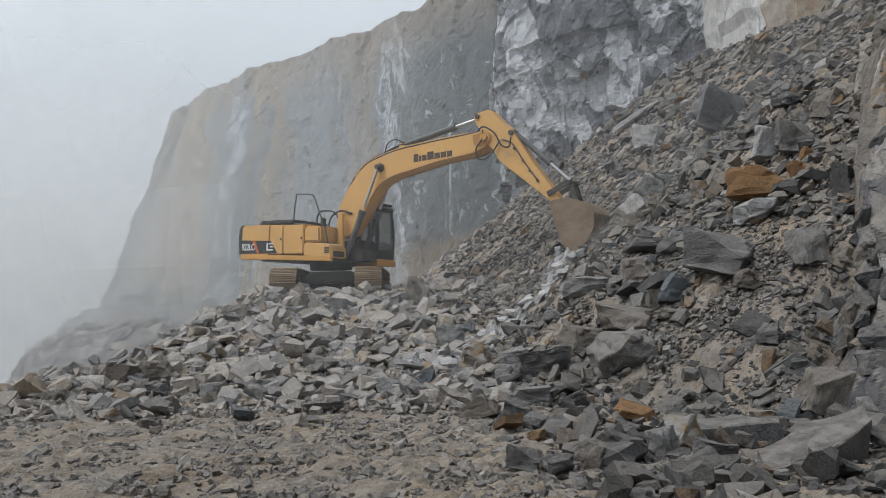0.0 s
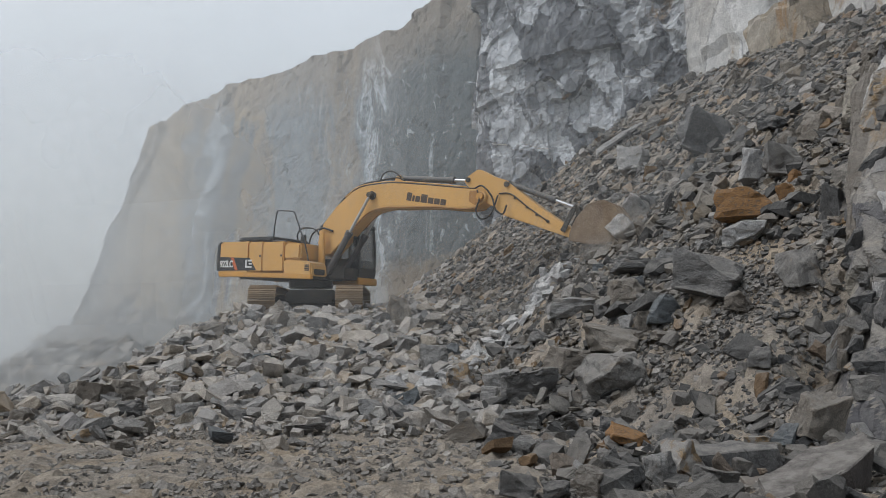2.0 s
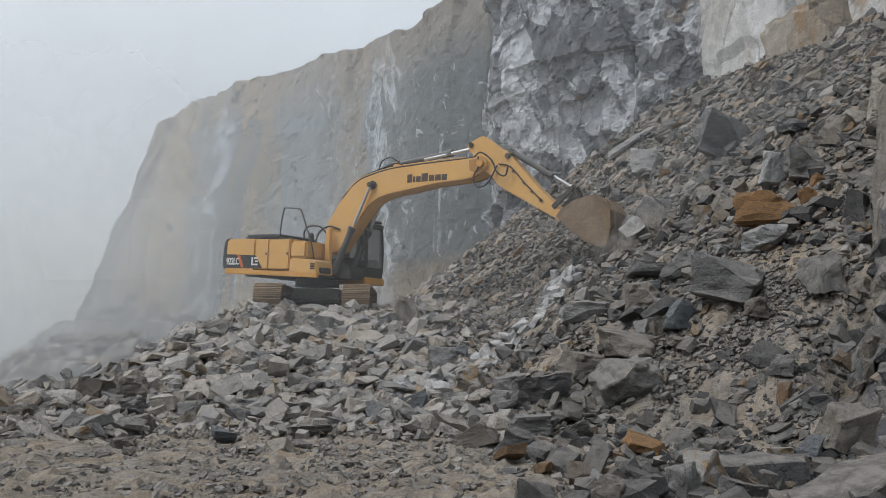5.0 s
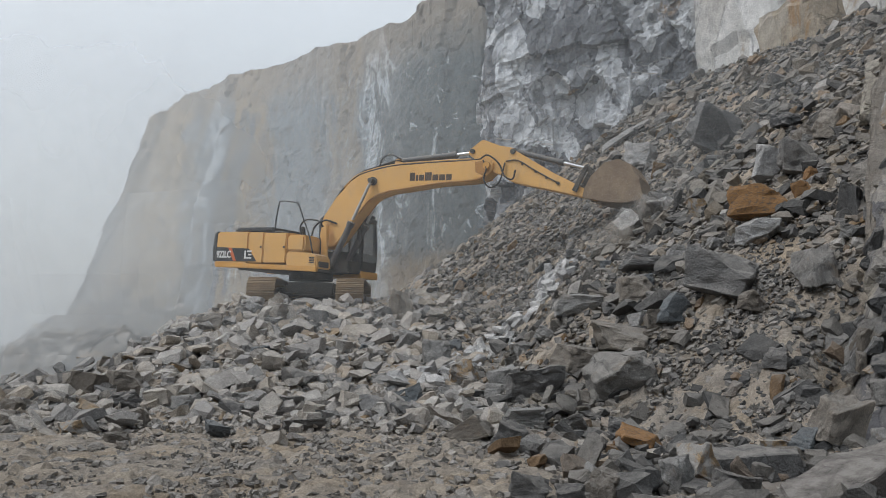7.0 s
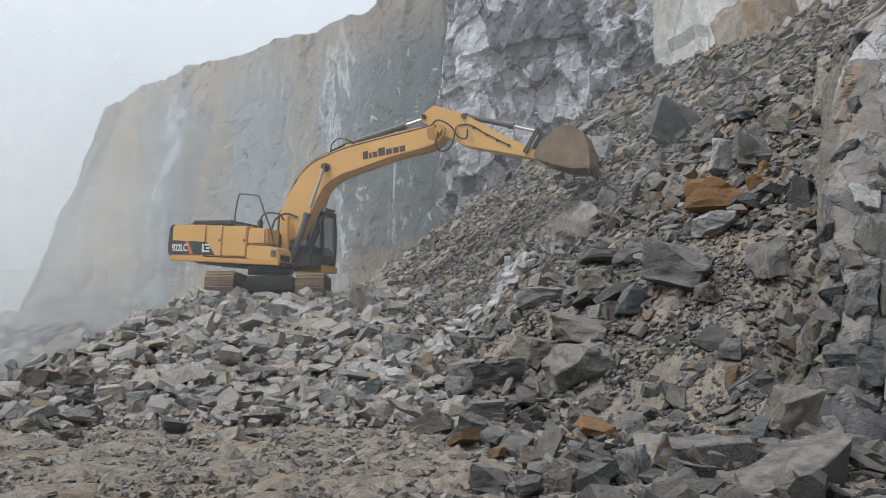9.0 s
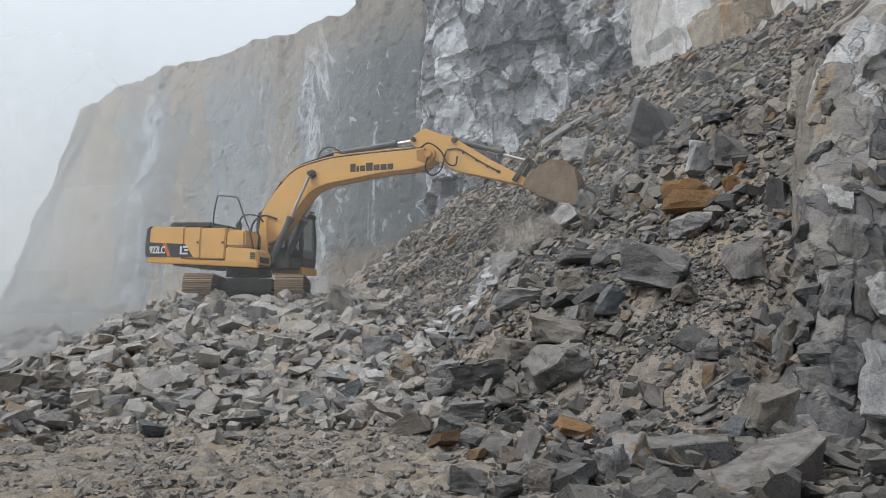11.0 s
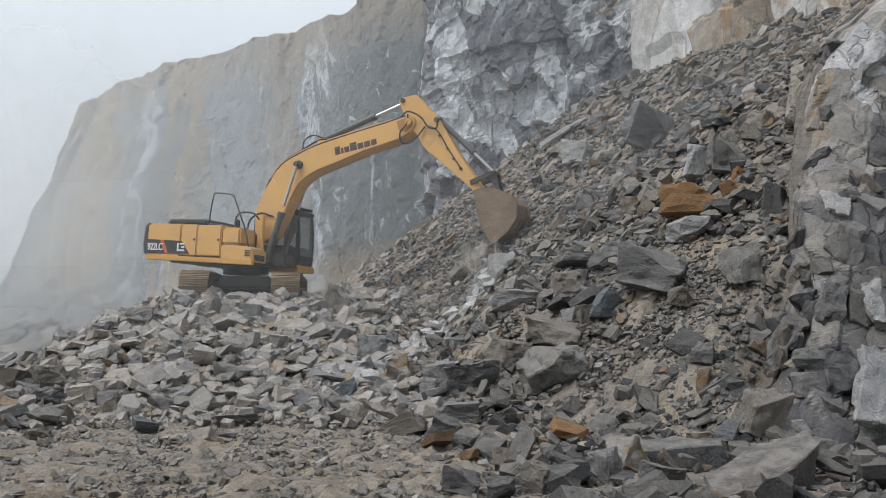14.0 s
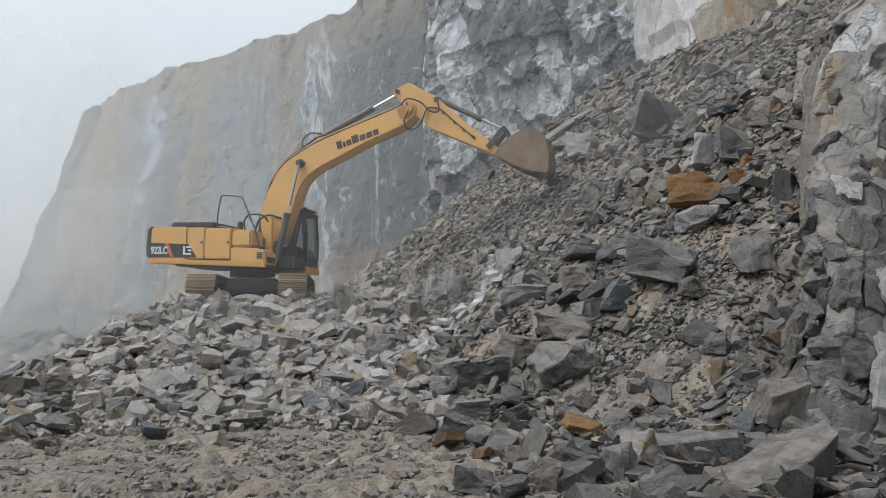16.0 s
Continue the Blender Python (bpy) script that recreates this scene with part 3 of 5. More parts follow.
def wall_plate(parent, a, b, low, high, lean, thick, seed, material):
    """A great sheet of rock standing proud of the face between two plan points."""
    rng = random.Random(seed)
    a, b = Vector((*a, 0)), Vector((*b, 0))
    run = b - a
    out = Vector((run.y, -run.x, 0)).normalized()
    nx, nz = 26, 40
    V = []
    for j in range(nz + 1):
        z = low + (high - low) * j / nz
        for i in range(nx + 1):
            u = i / nx
            p = a + run * (u + lean * (z - low) / run.length) + out * thick
            q = Vector((u * run.length * 0.28, z * 0.16, seed))
            p += out * (0.18 * noise.noise(q) + 0.03 * noise.noise(q * 9) + 0.16 * (noise.cell(q * 2.6) - 0.5))
            e = min(u, 1 - u)
            p -= out * thick * 2.2 * max(0, 1 - e / 0.05)
            V.append((p.x, p.y, z + 0.25 * noise.noise(Vector((u * 6, seed, j * 0.2)))))
    me = mesh_from("slab", V, grid_faces(nz + 1, nx + 1), material)
    ob = new("slab", me)
    ob.parent = parent
    return ob


wall_slab = bpy.data.objects["wall_slab"]
wall_plate(wall_slab, (9.35, 30.3), (10.95, 26.0), 7.5, 24.0, -0.02, 0.35, 3, M_SLAB_PALE)
wall_plate(wall_slab, (10.85, 25.8), (11.75, 22.6), 7.0, 12.2, -0.30, 0.55, 7, M_SLAB_TAN)
wall_plate(wall_slab, (12.0, 22.4), (12.4, 19.0), 6.0, 24.0, 0.0, 0.25, 9, M_SLAB)
buttress_plan = [(9.6, 22.0), (7.7, 17.2), (6.1, 13.9), (5.3, 12.1), (5.3, 11.3), (6.1, 10.95), (7.5, 11.3), (9.2, 11.0), (12.0, 10.2), (17.0, 9.0)]
rock_wall("wall_near", buttress_plan, 0.06, -0.4, lambda x, y: 7.2 + 0.2 * (x - 5) + 0 * y, 0.6,
          [(2.6, 0.85, 0.4), (1.1, 0.36, 0.6), (0.45, 0.15, 0.8)], 401, M_BUTTRESS,
          lean=lambda u, h, z: (0.40 * np.maximum(z, 0), 0.46 * np.maximum(z, 0)),
          label="jagged near rock buttress, dark grey, white and ochre", crest=((0.3, 0.15), (0.8, 0.5), (1.6, 1.1), (2.4, 1.5), (3.2, 1.2)), crest_way=(0.75, 0.35), soften=1)
# added out of view: blocks low sky so faces turned to the camera darken
rock_wall("wall_behind", [(60, 2.0), (36, -14.0), (10, -20.0), (-14, -19.0), (-40, -8.0)], 0.8, -2.0, lambda x, y: 13.0 + 0 * x, 1.5,
          [(5.0, 0.7, 0.5), (2.0, 0.35, 0.6)], 501, M_CLIFF, label="unseen wall added behind the camera to block sky light")


def mist(name, plan, low, high, density, label, spread_u=(0.12, 0.30, 0.6)):
    """A standing sheet of drifting mist along a plan line."""
    line = curve_through(plan, 1.0)
    h = np.linspace(0, 1, 14)[:, None]
    zz = low + (high - low) * h + 0 * line[None, :, 0]
    bulge = 1.2 * fbm(zz * 0.12, line[None, :, 0] * 0.12 + 0 * h, 900, 2)
    V = np.stack([line[None, :, 0] + bulge, line[None, :, 1] + bulge, zz], -1)
    me = mesh_from(name, V.reshape(-1, 3), grid_faces(*V.shape[:2]), veil_material(name, density, spread_u))
    uv = me.uv_layers.new(name="UVMap")
    n, m = V.shape[:2]
    U, W = np.meshgrid(np.linspace(0, 1, m), np.linspace(0, 1, n))
    idx = np.empty(len(me.loops), np.int32)
    me.loops.foreach_get("vertex_index", idx)
    uv.data.foreach_set("uv", np.stack([U.ravel()[idx], W.ravel()[idx]], -1).astype(np.float32).ravel())
    return tagged(new(name, me), label, "mist", kind="stuff")


mist("mist", [(11.0, 18.5), (6.0, 19.6), (0.0, 21.0), (-8.0, 21.3), (-18, 24), (-34, 30)], -2.0, 40.0, 0.12, "very thin haze over the heap", (0.75, 0.9, 1.0))
mist("mist", [(8.0, 30.0), (1.0, 31.5), (-5.0, 38.0), (-11, 42), (-19, 45), (-30, 48), (-46, 51)], -2.0, 27.0, 0.54, "thin white mist drifting before the far cliff", (0.10, 0.26, 0.82))
mist("mist", [(3.0, 33.8), (-0.5, 36.5), (-5.5, 42.0), (-12.5, 46.5), (-22, 50), (-33, 54), (-50, 58)], -2.0, 30.0, 0.68, "denser white mist against the far cliff", (0.10, 0.28, 0.80))


# ---------------------------------------------------------------- stones
def stone_bmesh(rng, shape=(1, 1, 1), cuts=5, wear=0.0):
    """An angular broken block: a skewed box split along random fracture planes, about one metre across."""
    bm = bmesh.new()
    bmesh.ops.create_cube(bm, size=1.0)
    for v in bm.verts:
        v.co += Vector((rng.uniform(-0.16, 0.16), rng.uniform(-0.16, 0.16), rng.uniform(-0.12, 0.12)))
    for _ in range(cuts):
        n = Vector((rng.choice((-1, 1)) * rng.uniform(0.1, 1), rng.choice((-1, 1)) * rng.uniform(0.1, 1), rng.choice((-1, 1)) * rng.uniform(0.05, 0.9))).normalized()
        cut = bmesh.ops.bisect_plane(bm, geom=[*bm.verts, *bm.edges, *bm.faces], plane_co=n * rng.uniform(0.34, 0.56), plane_no=n, clear_outer=True)
        loop = [g for g in cut["geom_cut"] if isinstance(g, bmesh.types.BMEdge)]
        if len(loop) > 2:
            bmesh.ops.edgeloop_fill(bm, edges=loop)
    bmesh.ops.remove_doubles(bm, verts=bm.verts, dist=0.03)
    for v in bm.verts:
        v.co = Vector((v.co.x * shape[0], v.co.y * shape[1], v.co.z * shape[2]))
    if wear:
        bmesh.ops.bevel(bm, geom=list(bm.edges), offset=wear, segments=1, affect="EDGES", clamp_overlap=True)
    bmesh.ops.recalc_face_normals(bm, faces=bm.faces)
    return bm


def chipped_bmesh(rng, shape, cuts=6, levels=((0.22, 2), (0.12, 1))):
    """A boulder: a broken block, chipped at its edges, with stepped and pitted faces."""
    bm = stone_bmesh(rng, shape, cuts, 0.012)
    bmesh.ops.triangulate(bm, faces=bm.faces)
    for limit, n in levels:
        bmesh.ops.subdivide_edges(bm, edges=[e for e in bm.edges if e.calc_length() > limit], cuts=n)
        bmesh.ops.triangulate(bm, faces=[f for f in bm.faces if len(f.verts) > 3])
    off = Vector((rng.uniform(-50, 50), rng.uniform(-50, 50), rng.uniform(-50, 50)))
    bm.normal_update()
    moves = []
    for v in bm.verts:
        step = noise.cell(v.co * 3.6 + off) * 0.045 + noise.noise(v.co * 2.4 + off) * 0.055 + noise.noise(v.co * 11 + off) * 0.016
        moves.append((v, v.normal * step))
    for v, d in moves:
        v.co += d
    return bm


def stone_arrays(count, seed, shapes, cuts):
    """Triangulated prototypes for the joined rubble."""
    rng, out = random.Random(seed), []
    for i in range(count):
        bm = stone_bmesh(rng, shapes[i % len(shapes)], rng.choice(cuts))
        bmesh.ops.triangulate(bm, faces=bm.faces)
        bm.verts.index_update()
        out.append((np.array([v.co[:] for v in bm.verts]), np.array([[v.index for v in f.verts] for f in bm.faces])))
        bm.free()
    return out


SHAPES = [(1.25, 0.9, 0.6), (1.1, 1.0, 0.8), (1.4, 0.8, 0.4), (1.0, 0.9, 0.7), (1.5, 1.0, 0.33)]
BLOCKS, CHIPS = stone_arrays(30, 5, SHAPES, (4, 5, 6)), stone_arrays(24, 6, SHAPES, (1, 2))
GRIT = stone_arrays(16, 7, SHAPES, (0, 0, 1))


def scatter(name, seed, count, x0, x1, y0, y1, small, large, power, keep, material, label, sink=0.18, stack=0.35):
    """Loose stones of mixed size strewn over the ground, joined into one mesh."""
    rng = np.random.default_rng(seed)
    x, y = rng.uniform(x0, x1, count), rng.uniform(y0, y1, count)
    ok = rng.uniform(0, 1, count) < keep(x, y)
    x, y = x[ok], y[ok]
    n = len(x)
    size = small * (large / small) ** (rng.uniform(0, 1, n) ** power)
    z = ground_level(x, y)
    e = 0.15
    gxx, gyy = (ground_level(x + e, y) - z) / e, (ground_level(x, y + e) - z) / e
    up = np.stack([-gxx, -gyy, np.ones(n)], 1) + rng.normal(0, 0.42, (n, 3))
    up /= np.linalg.norm(up, axis=1)[:, None]
    side = rng.normal(0, 1, (n, 3))
    side -= up * (side * up).sum(1)[:, None]
    side /= np.linalg.norm(side, axis=1)[:, None]
    third = np.cross(up, side)
    proto = BLOCKS if large > 0.3 else CHIPS if large > 0.2 else GRIT
    kind = rng.integers(0, len(proto), n)
    stretch = rng.uniform(0.75, 1.25, (n, 3))
    V, F, base = [], [], 0
    for k, (pv, pf) in enumerate(proto):
        i = np.nonzero(kind == k)[0]
        if not len(i):
            continue
        s = pv[None] * (size[i, None, None] * stretch[i][:, None, :])
        p = s[..., :1] * side[i][:, None] + s[..., 1:2] * third[i][:, None] + s[..., 2:] * up[i][:, None]
        p += np.stack([x[i], y[i], z[i] + size[i] * (sink + rng.uniform(-0.25, stack, len(i)))], 1)[:, None]
        V.append(p.reshape(-1, 3))
        F.append((pf[None] + (base + np.arange(len(i)) * len(pv))[:, None, None]).reshape(-1, 3))
        base += len(i) * len(pv)
    me = mesh_from(name, np.concatenate(V), np.concatenate(F), material)
    return tagged(new(name, me), label, "rubble", kind="stuff")


def on_heap(x, y):
    return smooth(12.6, 14.2, y + 0.8 * fbm(x * 0.6, y * 0.6, 71, 3)) * (1 - 0.96 * dirt_fan(x, y)) * smooth(-10.5, -9.0, x) * (1 - 0.5 * smooth(21.8, 22.6, y) * (1 - smooth(27, 28, y)) * smooth(-7.6, -7.0, x) * (1 - smooth(-2.2, -1.6, x)))


def dirt_fan(x, y):
    """Bare soil: the fan under the near buttress and the slide behind the boom."""
    a = np.exp(-(((x - 4.8) - 0.2 * (y - 12.3)) / 0.92) ** 2 - ((y - 12.5) / 2.5) ** 2)
    b = np.exp(-((x - 2.7) / 0.9) ** 2 - ((y - 22.5) / 2.2) ** 2) * 0.8
    return np.clip(a * 2.3 + b, 0, 1)


def slide(x, y):
    """The fresh slide below the digging place: fine debris, few blocks."""
    return smooth(17.8, 19.4, y - 0.35 * np.maximum(x - 3.0, 0)) * (1 - smooth(4.2, 6.2, x + 0.4 * fbm(x, y, 95, 2))) * smooth(-1.6, -0.4, x)


def patchy(x, y):
    return 0.35 + 0.65 * smooth(-0.15, 0.2, fbm(x * 0.9, y * 0.9, 81, 3))


def talus_side(x, y):
    """The part of the heap that slid from the right-hand face, of darker stone."""
    return smooth(-0.9, 1.2, x - 0.30 + 0.12 * (y - 16) * (y < 16) + 0.08 * (y - 16) * (y > 16) + 1.2 * fbm(x * 0.7, y * 0.7, 91, 3))


scatter("rubble", 11, 14000, -10.5, 3.5, 12.5, 31.5, 0.11, 0.42, 2.3, lambda x, y: on_heap(x, y) * patchy(x, y) * (1 - talus_side(x, y)), M_RUBBLE, "heap of broken pale grey granite blocks", 0.2, 0.55)
scatter("rubble", 12, 34000, -10.5, 3.5, 12.5, 31.5, 0.045, 0.16, 1.2, lambda x, y: on_heap(x, y) * (0.4 + 0.6 * patchy(x, y)) * (1 - talus_side(x, y)), M_RUBBLE, "small broken stones between the blocks", 0.3, 0.6)
scatter("rubble", 17, 12000, -1.5, 13.5, 11.5, 31.5, 0.09, 0.40, 2.5, lambda x, y: on_heap(x, y) * patchy(x, y) * talus_side(x, y) * (1 - 0.85 * slide(x, y)), M_TALUS, "dark grey slabby stones of the talus", 0.2, 0.5)
scatter("rubble", 18, 48000, -1.5, 13.5, 11.5, 31.5, 0.04, 0.16, 1.2, lambda x, y: on_heap(x, y) * talus_side(x, y) * (0.5 + 0.5 * patchy(x * 1.3 + 7, y * 1.3)), M_TALUS, "small dark stones of the talus", 0.3, 0.5)
scatter("gravel", 21, 32000, -9.5, 4.5, 12.8, 25.0, 0.02, 0.07, 1.5, lambda x, y: on_heap(x, y) * (1.1 - patchy(x, y)), M_GRAVEL, "dusty tan fines settled between the blocks", 0.3, 1.6)
scatter("gravel", 22, 34000, 0.0, 11.0, 13.5, 30.0, 0.025, 0.08, 1.5, lambda x, y: talus_side(x, y) * (1.15 - patchy(x * 1.3 + 7, y * 1.3)), M_GRAVEL, "tan grit washed between the talus stones", 0.3, 1.4)
scatter("gravel", 13, 32000, -8, 6.5, 3.5, 14.8, 0.014, 0.095, 2.0, lambda x, y: 0.25 + 0.75 * patchy(x * 1.7, y * 1.7), M_GRAVEL, "loose gravel on the quarry floor", 0.15, 0.2)
scatter("gravel", 14, 18000, 2.5, 9, 9.0, 17.5, 0.016, 0.09, 1.6, lambda x, y: 0.3 + 0.7 * dirt_fan(x, y), M_FOOT, "loose gravel on the soil fan", 0.15, 0.2)
scatter("rubble", 19, 520, -8, 3.0, 6.5, 13.8, 0.07, 0.26, 2.4, lambda x, y: 0.15 + 0.85 * smooth(9.5, 13.2, y) * patchy(x, y), M_RUBBLE, "scattered stones before the heap", 0.1, 0.2)
scatter("rubble", 15, 1500, 0.2, 9, 6.5, 13.0, 0.10, 0.36, 1.8, lambda x, y: smooth(-0.2, 0.8, x - 0.9 + 0.1 * (y - 9) - 3 * dirt_fan(x, y)) * (1 - np.exp(-((x - 3.6) / 0.9) ** 2 - ((y - 8.3) / 0.7) ** 2)), M_FOOT, "angular stones along the foot of the heap")
scatter("rubble", 16, 6500, -38, -8, 40, 66, 0.22, 0.9, 2.0, lambda x, y: smooth(-2.5, -1.0, ground_level(x, y)), M_TALUS, "fallen blocks under the far cliff", 0.2, 0.3)
scatter("rubble", 20, 2600, -1.2, 3.6, 16.2, 21.5, 0.05, 0.34, 1.5, lambda x, y: np.exp(-((x - 0.9 - 0.85 * (y - 18.8)) / 0.55) ** 2), M_PALE, "freshly broken white stone running down the heap", 0.25, 0.6)

# great broken plates and blocks that make up the buttress's face
def buttress_blocks(parent):
    rng = random.Random(19)
    line = curve_through(buttress_plan, 0.25)
    half = len(line) * 0.5
    meshes = {}
    for n in range(300):
        i = rng.randrange(22, len(line) - 30) if n < 90 else rng.randrange(int(half) - 6, len(line) - 30)
        z = (7.0 if i < half else 4.6) * rng.random() ** 1.1
        t = line[i + 1] - line[i - 1]
        yaw = math.degrees(math.atan2(t[1], t[0]))
        if i < half:
            tone = rng.choice(("tan", "tan", "grey", "tan", "pale", "dark", "grey", "rust2"))
        elif z > 4.2:
            tone = rng.choice(("tan", "tan", "pale", "grey", "tan", "rust2"))
        else:
            tone = rng.choice(("white", "dark", "pale", "grey", "pale", "dark", "tan", "grey"))
        kind = (tone, rng.randrange(4))
        if kind not in meshes:
            me = bpy.data.meshes.new("block")
            bm = chipped_bmesh(rng, (1, 1, 1), 6, ((0.22, 2),))
            bm.to_mesh(me)
            bm.free()
            me.materials.append(STONE[tone])
            meshes[kind] = me
        ob = new("block", meshes[kind])
        ob.parent = parent
        size = 0.13 + (0.22 if i < half else 0.42) * rng.random() ** 1.7
        x, y = line[i][0] + 0.40 * z, line[i][1] + 0.46 * z
        ob.matrix_basis = pose(x + 0.10 * t[1] * -1, y + 0.10 * t[0], z, 0, 0, yaw) @ pose(0, 0, 0, -30 + rng.uniform(-25, 25), rng.uniform(-28, 28), rng.uniform(-40, 40)) @ Matrix.Diagonal((size * rng.uniform(0.8, 1.2), size * rng.uniform(0.55, 0.9), size * rng.uniform(0.8, 1.5), 1))


buttress_blocks(bpy.data.objects["wall_near"])


def face_plate(parent, seed, tone, m, size):
    """One large fracture face standing out of the buttress."""
    bm = chipped_bmesh(random.Random(seed), (1, 1, 1), 5)
    for v in bm.verts:
        v.co = Vector((v.co.x * size[0], v.co.y * size[1], v.co.z * size[2]))
        v.co += 0.05 * noise.noise_vector(v.co * 3.1 + Vector((seed, 0, 0))) + 0.025 * noise.noise_vector(v.co * 8.3)
    me = bpy.data.meshes.new("block")
    bm.to_mesh(me)
    bm.free()
    me.materials.append(STONE[tone])
    ob = new("block", me)
    ob.parent = parent
    ob.matrix_basis = m


near_wall = bpy.data.objects["wall_near"]
face_plate(near_wall, 31, "white", pose(6.74, 11.2, 0.9, -24, 8, -8), (0.78, 0.4, 1.1))
face_plate(near_wall, 32, "white", pose(6.92, 11.62, 2.0, -28, 14, -14), (0.34, 0.35, 0.6))
face_plate(near_wall, 40, "white", pose(7.08, 12.85, 3.75, -40, 20, -20), (0.5, 0.3, 0.85))
face_plate(near_wall, 41, "grey", pose(7.75, 13.62, 4.8, -35, 15, -12), (0.8, 0.4, 0.40))
face_plate(near_wall, 42, "dark", pose(7.4, 12.75, 2.85, -30, -28, -10), (0.7, 0.4, 0.30))
face_plate(near_wall, 43, "dark", pose(6.42, 11.92, 1.95, -25, 18, -20), (0.34, 0.4, 0.7))
face_plate(near_wall, 44, "dark", pose(6.35, 11.5, 1.0, -25, 12, -15), (0.5, 0.4, 0.6))
# the thin upright blade along the arete
up = Vector((0.36, 0.44, 1.0)).normalized()
out = Vector((-0.55, -0.83, 0.0)) - up * up.dot(Vector((-0.55, -0.83, 0.0)))
out.normalize()
blade = Matrix((out.cross(up), out, up)).transposed().to_4x4()
blade.translation = (7.12, 13.75, 4.75)
face_plate(near_wall, 45, "tan", blade, (0.42, 0.22, 3.9))
face_plate(near_wall, 36, "grey", pose(5.75, 11.65, 0.45, -24, 12, -30), (0.6, 0.3, 0.8))
face_plate(near_wall, 37, "rust2", pose(6.25, 11.85, 1.35, -24, 4, 10), (0.16, 0.2, 0.7))

rng_b = random.Random(77)
BOULDER_MESH = {}
BOULDER_LABEL = {"grey": "large angular grey granite boulder in the rubble heap", "dark": "dark grey angular boulder lying in the rubble",
                 "tan": "dusty tan-grey broken boulder on the heap", "blue": "blue-grey broken block resting among stones",
                 "pale": "pale freshly broken granite block on the heap", "white": "grey block with bright white fracture faces in the talus", "rust": "rust-orange stained boulder lying on the rubble",
                 "rust2": "grey block with ochre-stained faces among stones", "slab": "huge dark slab with rusty edge on the quarry floor"}


def boulder(x, y, wide, high, tone, name="boulder", deep=None):
    """One stone of its own, bedded into the ground."""
    kind = (tone, rng_b.randrange(5))
    if kind not in BOULDER_MESH:
        me = bpy.data.meshes.new("boulder")
        bm = chipped_bmesh(rng_b, (1, 1, 1), rng_b.choice((4, 5, 6, 7)))
        lows, highs = [[f(v.co[i] for v in bm.verts) for i in range(3)] for f in (min, max)]
        for v in bm.verts:
            v.co = Vector([(v.co[i] - lows[i]) / (highs[i] - lows[i]) - 0.5 for i in range(3)])
        bm.to_mesh(me)
        bm.free()
        me.materials.append(STONE[tone])
        BOULDER_MESH[kind] = me
    ob = new(name, BOULDER_MESH[kind])
    z = float(ground_level(x, y))
    deep = deep or 0.5 * (wide + high)
    ob.scale = (wide * 0.98, deep * 0.95, high * 1.0)
    ob.matrix_basis = pose(x, y + deep * 0.15, z + high * 0.39, rng_b.uniform(-14, 14), rng_b.uniform(-18, 18), rng_b.uniform(-35, 35)) @ Matrix.Diagonal((*ob.scale, 1))
    return tagged(ob, BOULDER_LABEL[tone], "boulder", "boulders of the quarry heap")


boulder(2.65, 9.46, 0.47, 0.51, "rust2")
boulder(2.54, 11.66, 0.69, 0.34, "rust")
boulder(2.82, 14.12, 1.15, 0.83, "grey")
boulder(3.06, 14.93, 1.09, 0.57, "tan")
boulder(2.32, 14.98, 1.02, 0.52, "tan")
boulder(4.72, 14.56, 1.25, 0.86, "grey")
boulder(3.95, 14.82, 0.77, 0.60, "blue")
boulder(3.98, 16.83, 1.07, 0.49, "dark")
boulder(2.52, 16.38, 1.04, 0.45, "pale")
boulder(3.51, 15.96, 0.86, 0.64, "tan")
boulder(3.65, 14.96, 0.44, 0.41, "tan")
boulder(4.79, 12.61, 0.40, 0.35, "grey")
boulder(5.77, 13.39, 0.48, 0.80, "grey")
boulder(1.47, 14.56, 0.99, 0.66, "grey")
boulder(1.02, 15.47, 0.56, 0.49, "pale")
boulder(1.13, 13.61, 0.92, 0.37, "pale")
boulder(0.84, 12.12, 0.47, 0.44, "dark")
boulder(1.88, 13.31, 0.48, 0.30, "grey")
boulder(2.58, 12.96, 0.50, 0.30, "dark")
boulder(4.42, 10.85, 0.44, 0.35, "blue")
boulder(4.79, 10.70, 0.53, 0.73, "tan")
boulder(4.08, 10.98, 0.35, 0.25, "rust2")
boulder(2.70, 8.52, 0.42, 0.31, "grey")
boulder(2.28, 9.01, 0.29, 0.41, "pale")
boulder(1.47, 8.47, 0.42, 0.31, "tan")
boulder(0.70, 8.45, 0.40, 0.28, "grey")
boulder(1.05, 8.20, 0.30, 0.22, "dark")
boulder(2.22, 8.02, 0.29, 0.14, "rust2")
boulder(5.89, 15.60, 1.20, 0.62, "rust")
boulder(6.92, 21.25, 1.49, 1.30, "grey")
boulder(5.76, 24.20, 1.05, 0.95, "pale")
boulder(5.55, 15.05, 0.85, 0.58, "white")
boulder(6.56, 16.78, 0.92, 0.80, "white")
boulder(6.77, 16.14, 0.74, 0.78, "grey")
boulder(7.71, 16.53, 0.62, 0.69, "tan")
boulder(7.77, 18.61, 0.88, 0.44, "dark")
boulder(5.36, 17.90, 0.42, 0.42, "rust2")
boulder(6.78, 14.16, 0.33, 0.73, "dark")
boulder(6.43, 14.80, 0.41, 0.30, "rust2")
boulder(6.50, 15.35, 0.40, 0.34, "rust")
boulder(6.78, 15.50, 0.36, 0.30, "rust")
boulder(4.98, 20.52, 0.53, 0.57, "grey")
boulder(-0.92, 19.6, 0.53, 0.50, "pale")
boulder(-4.36, 21.70, 0.81, 0.60, "tan")
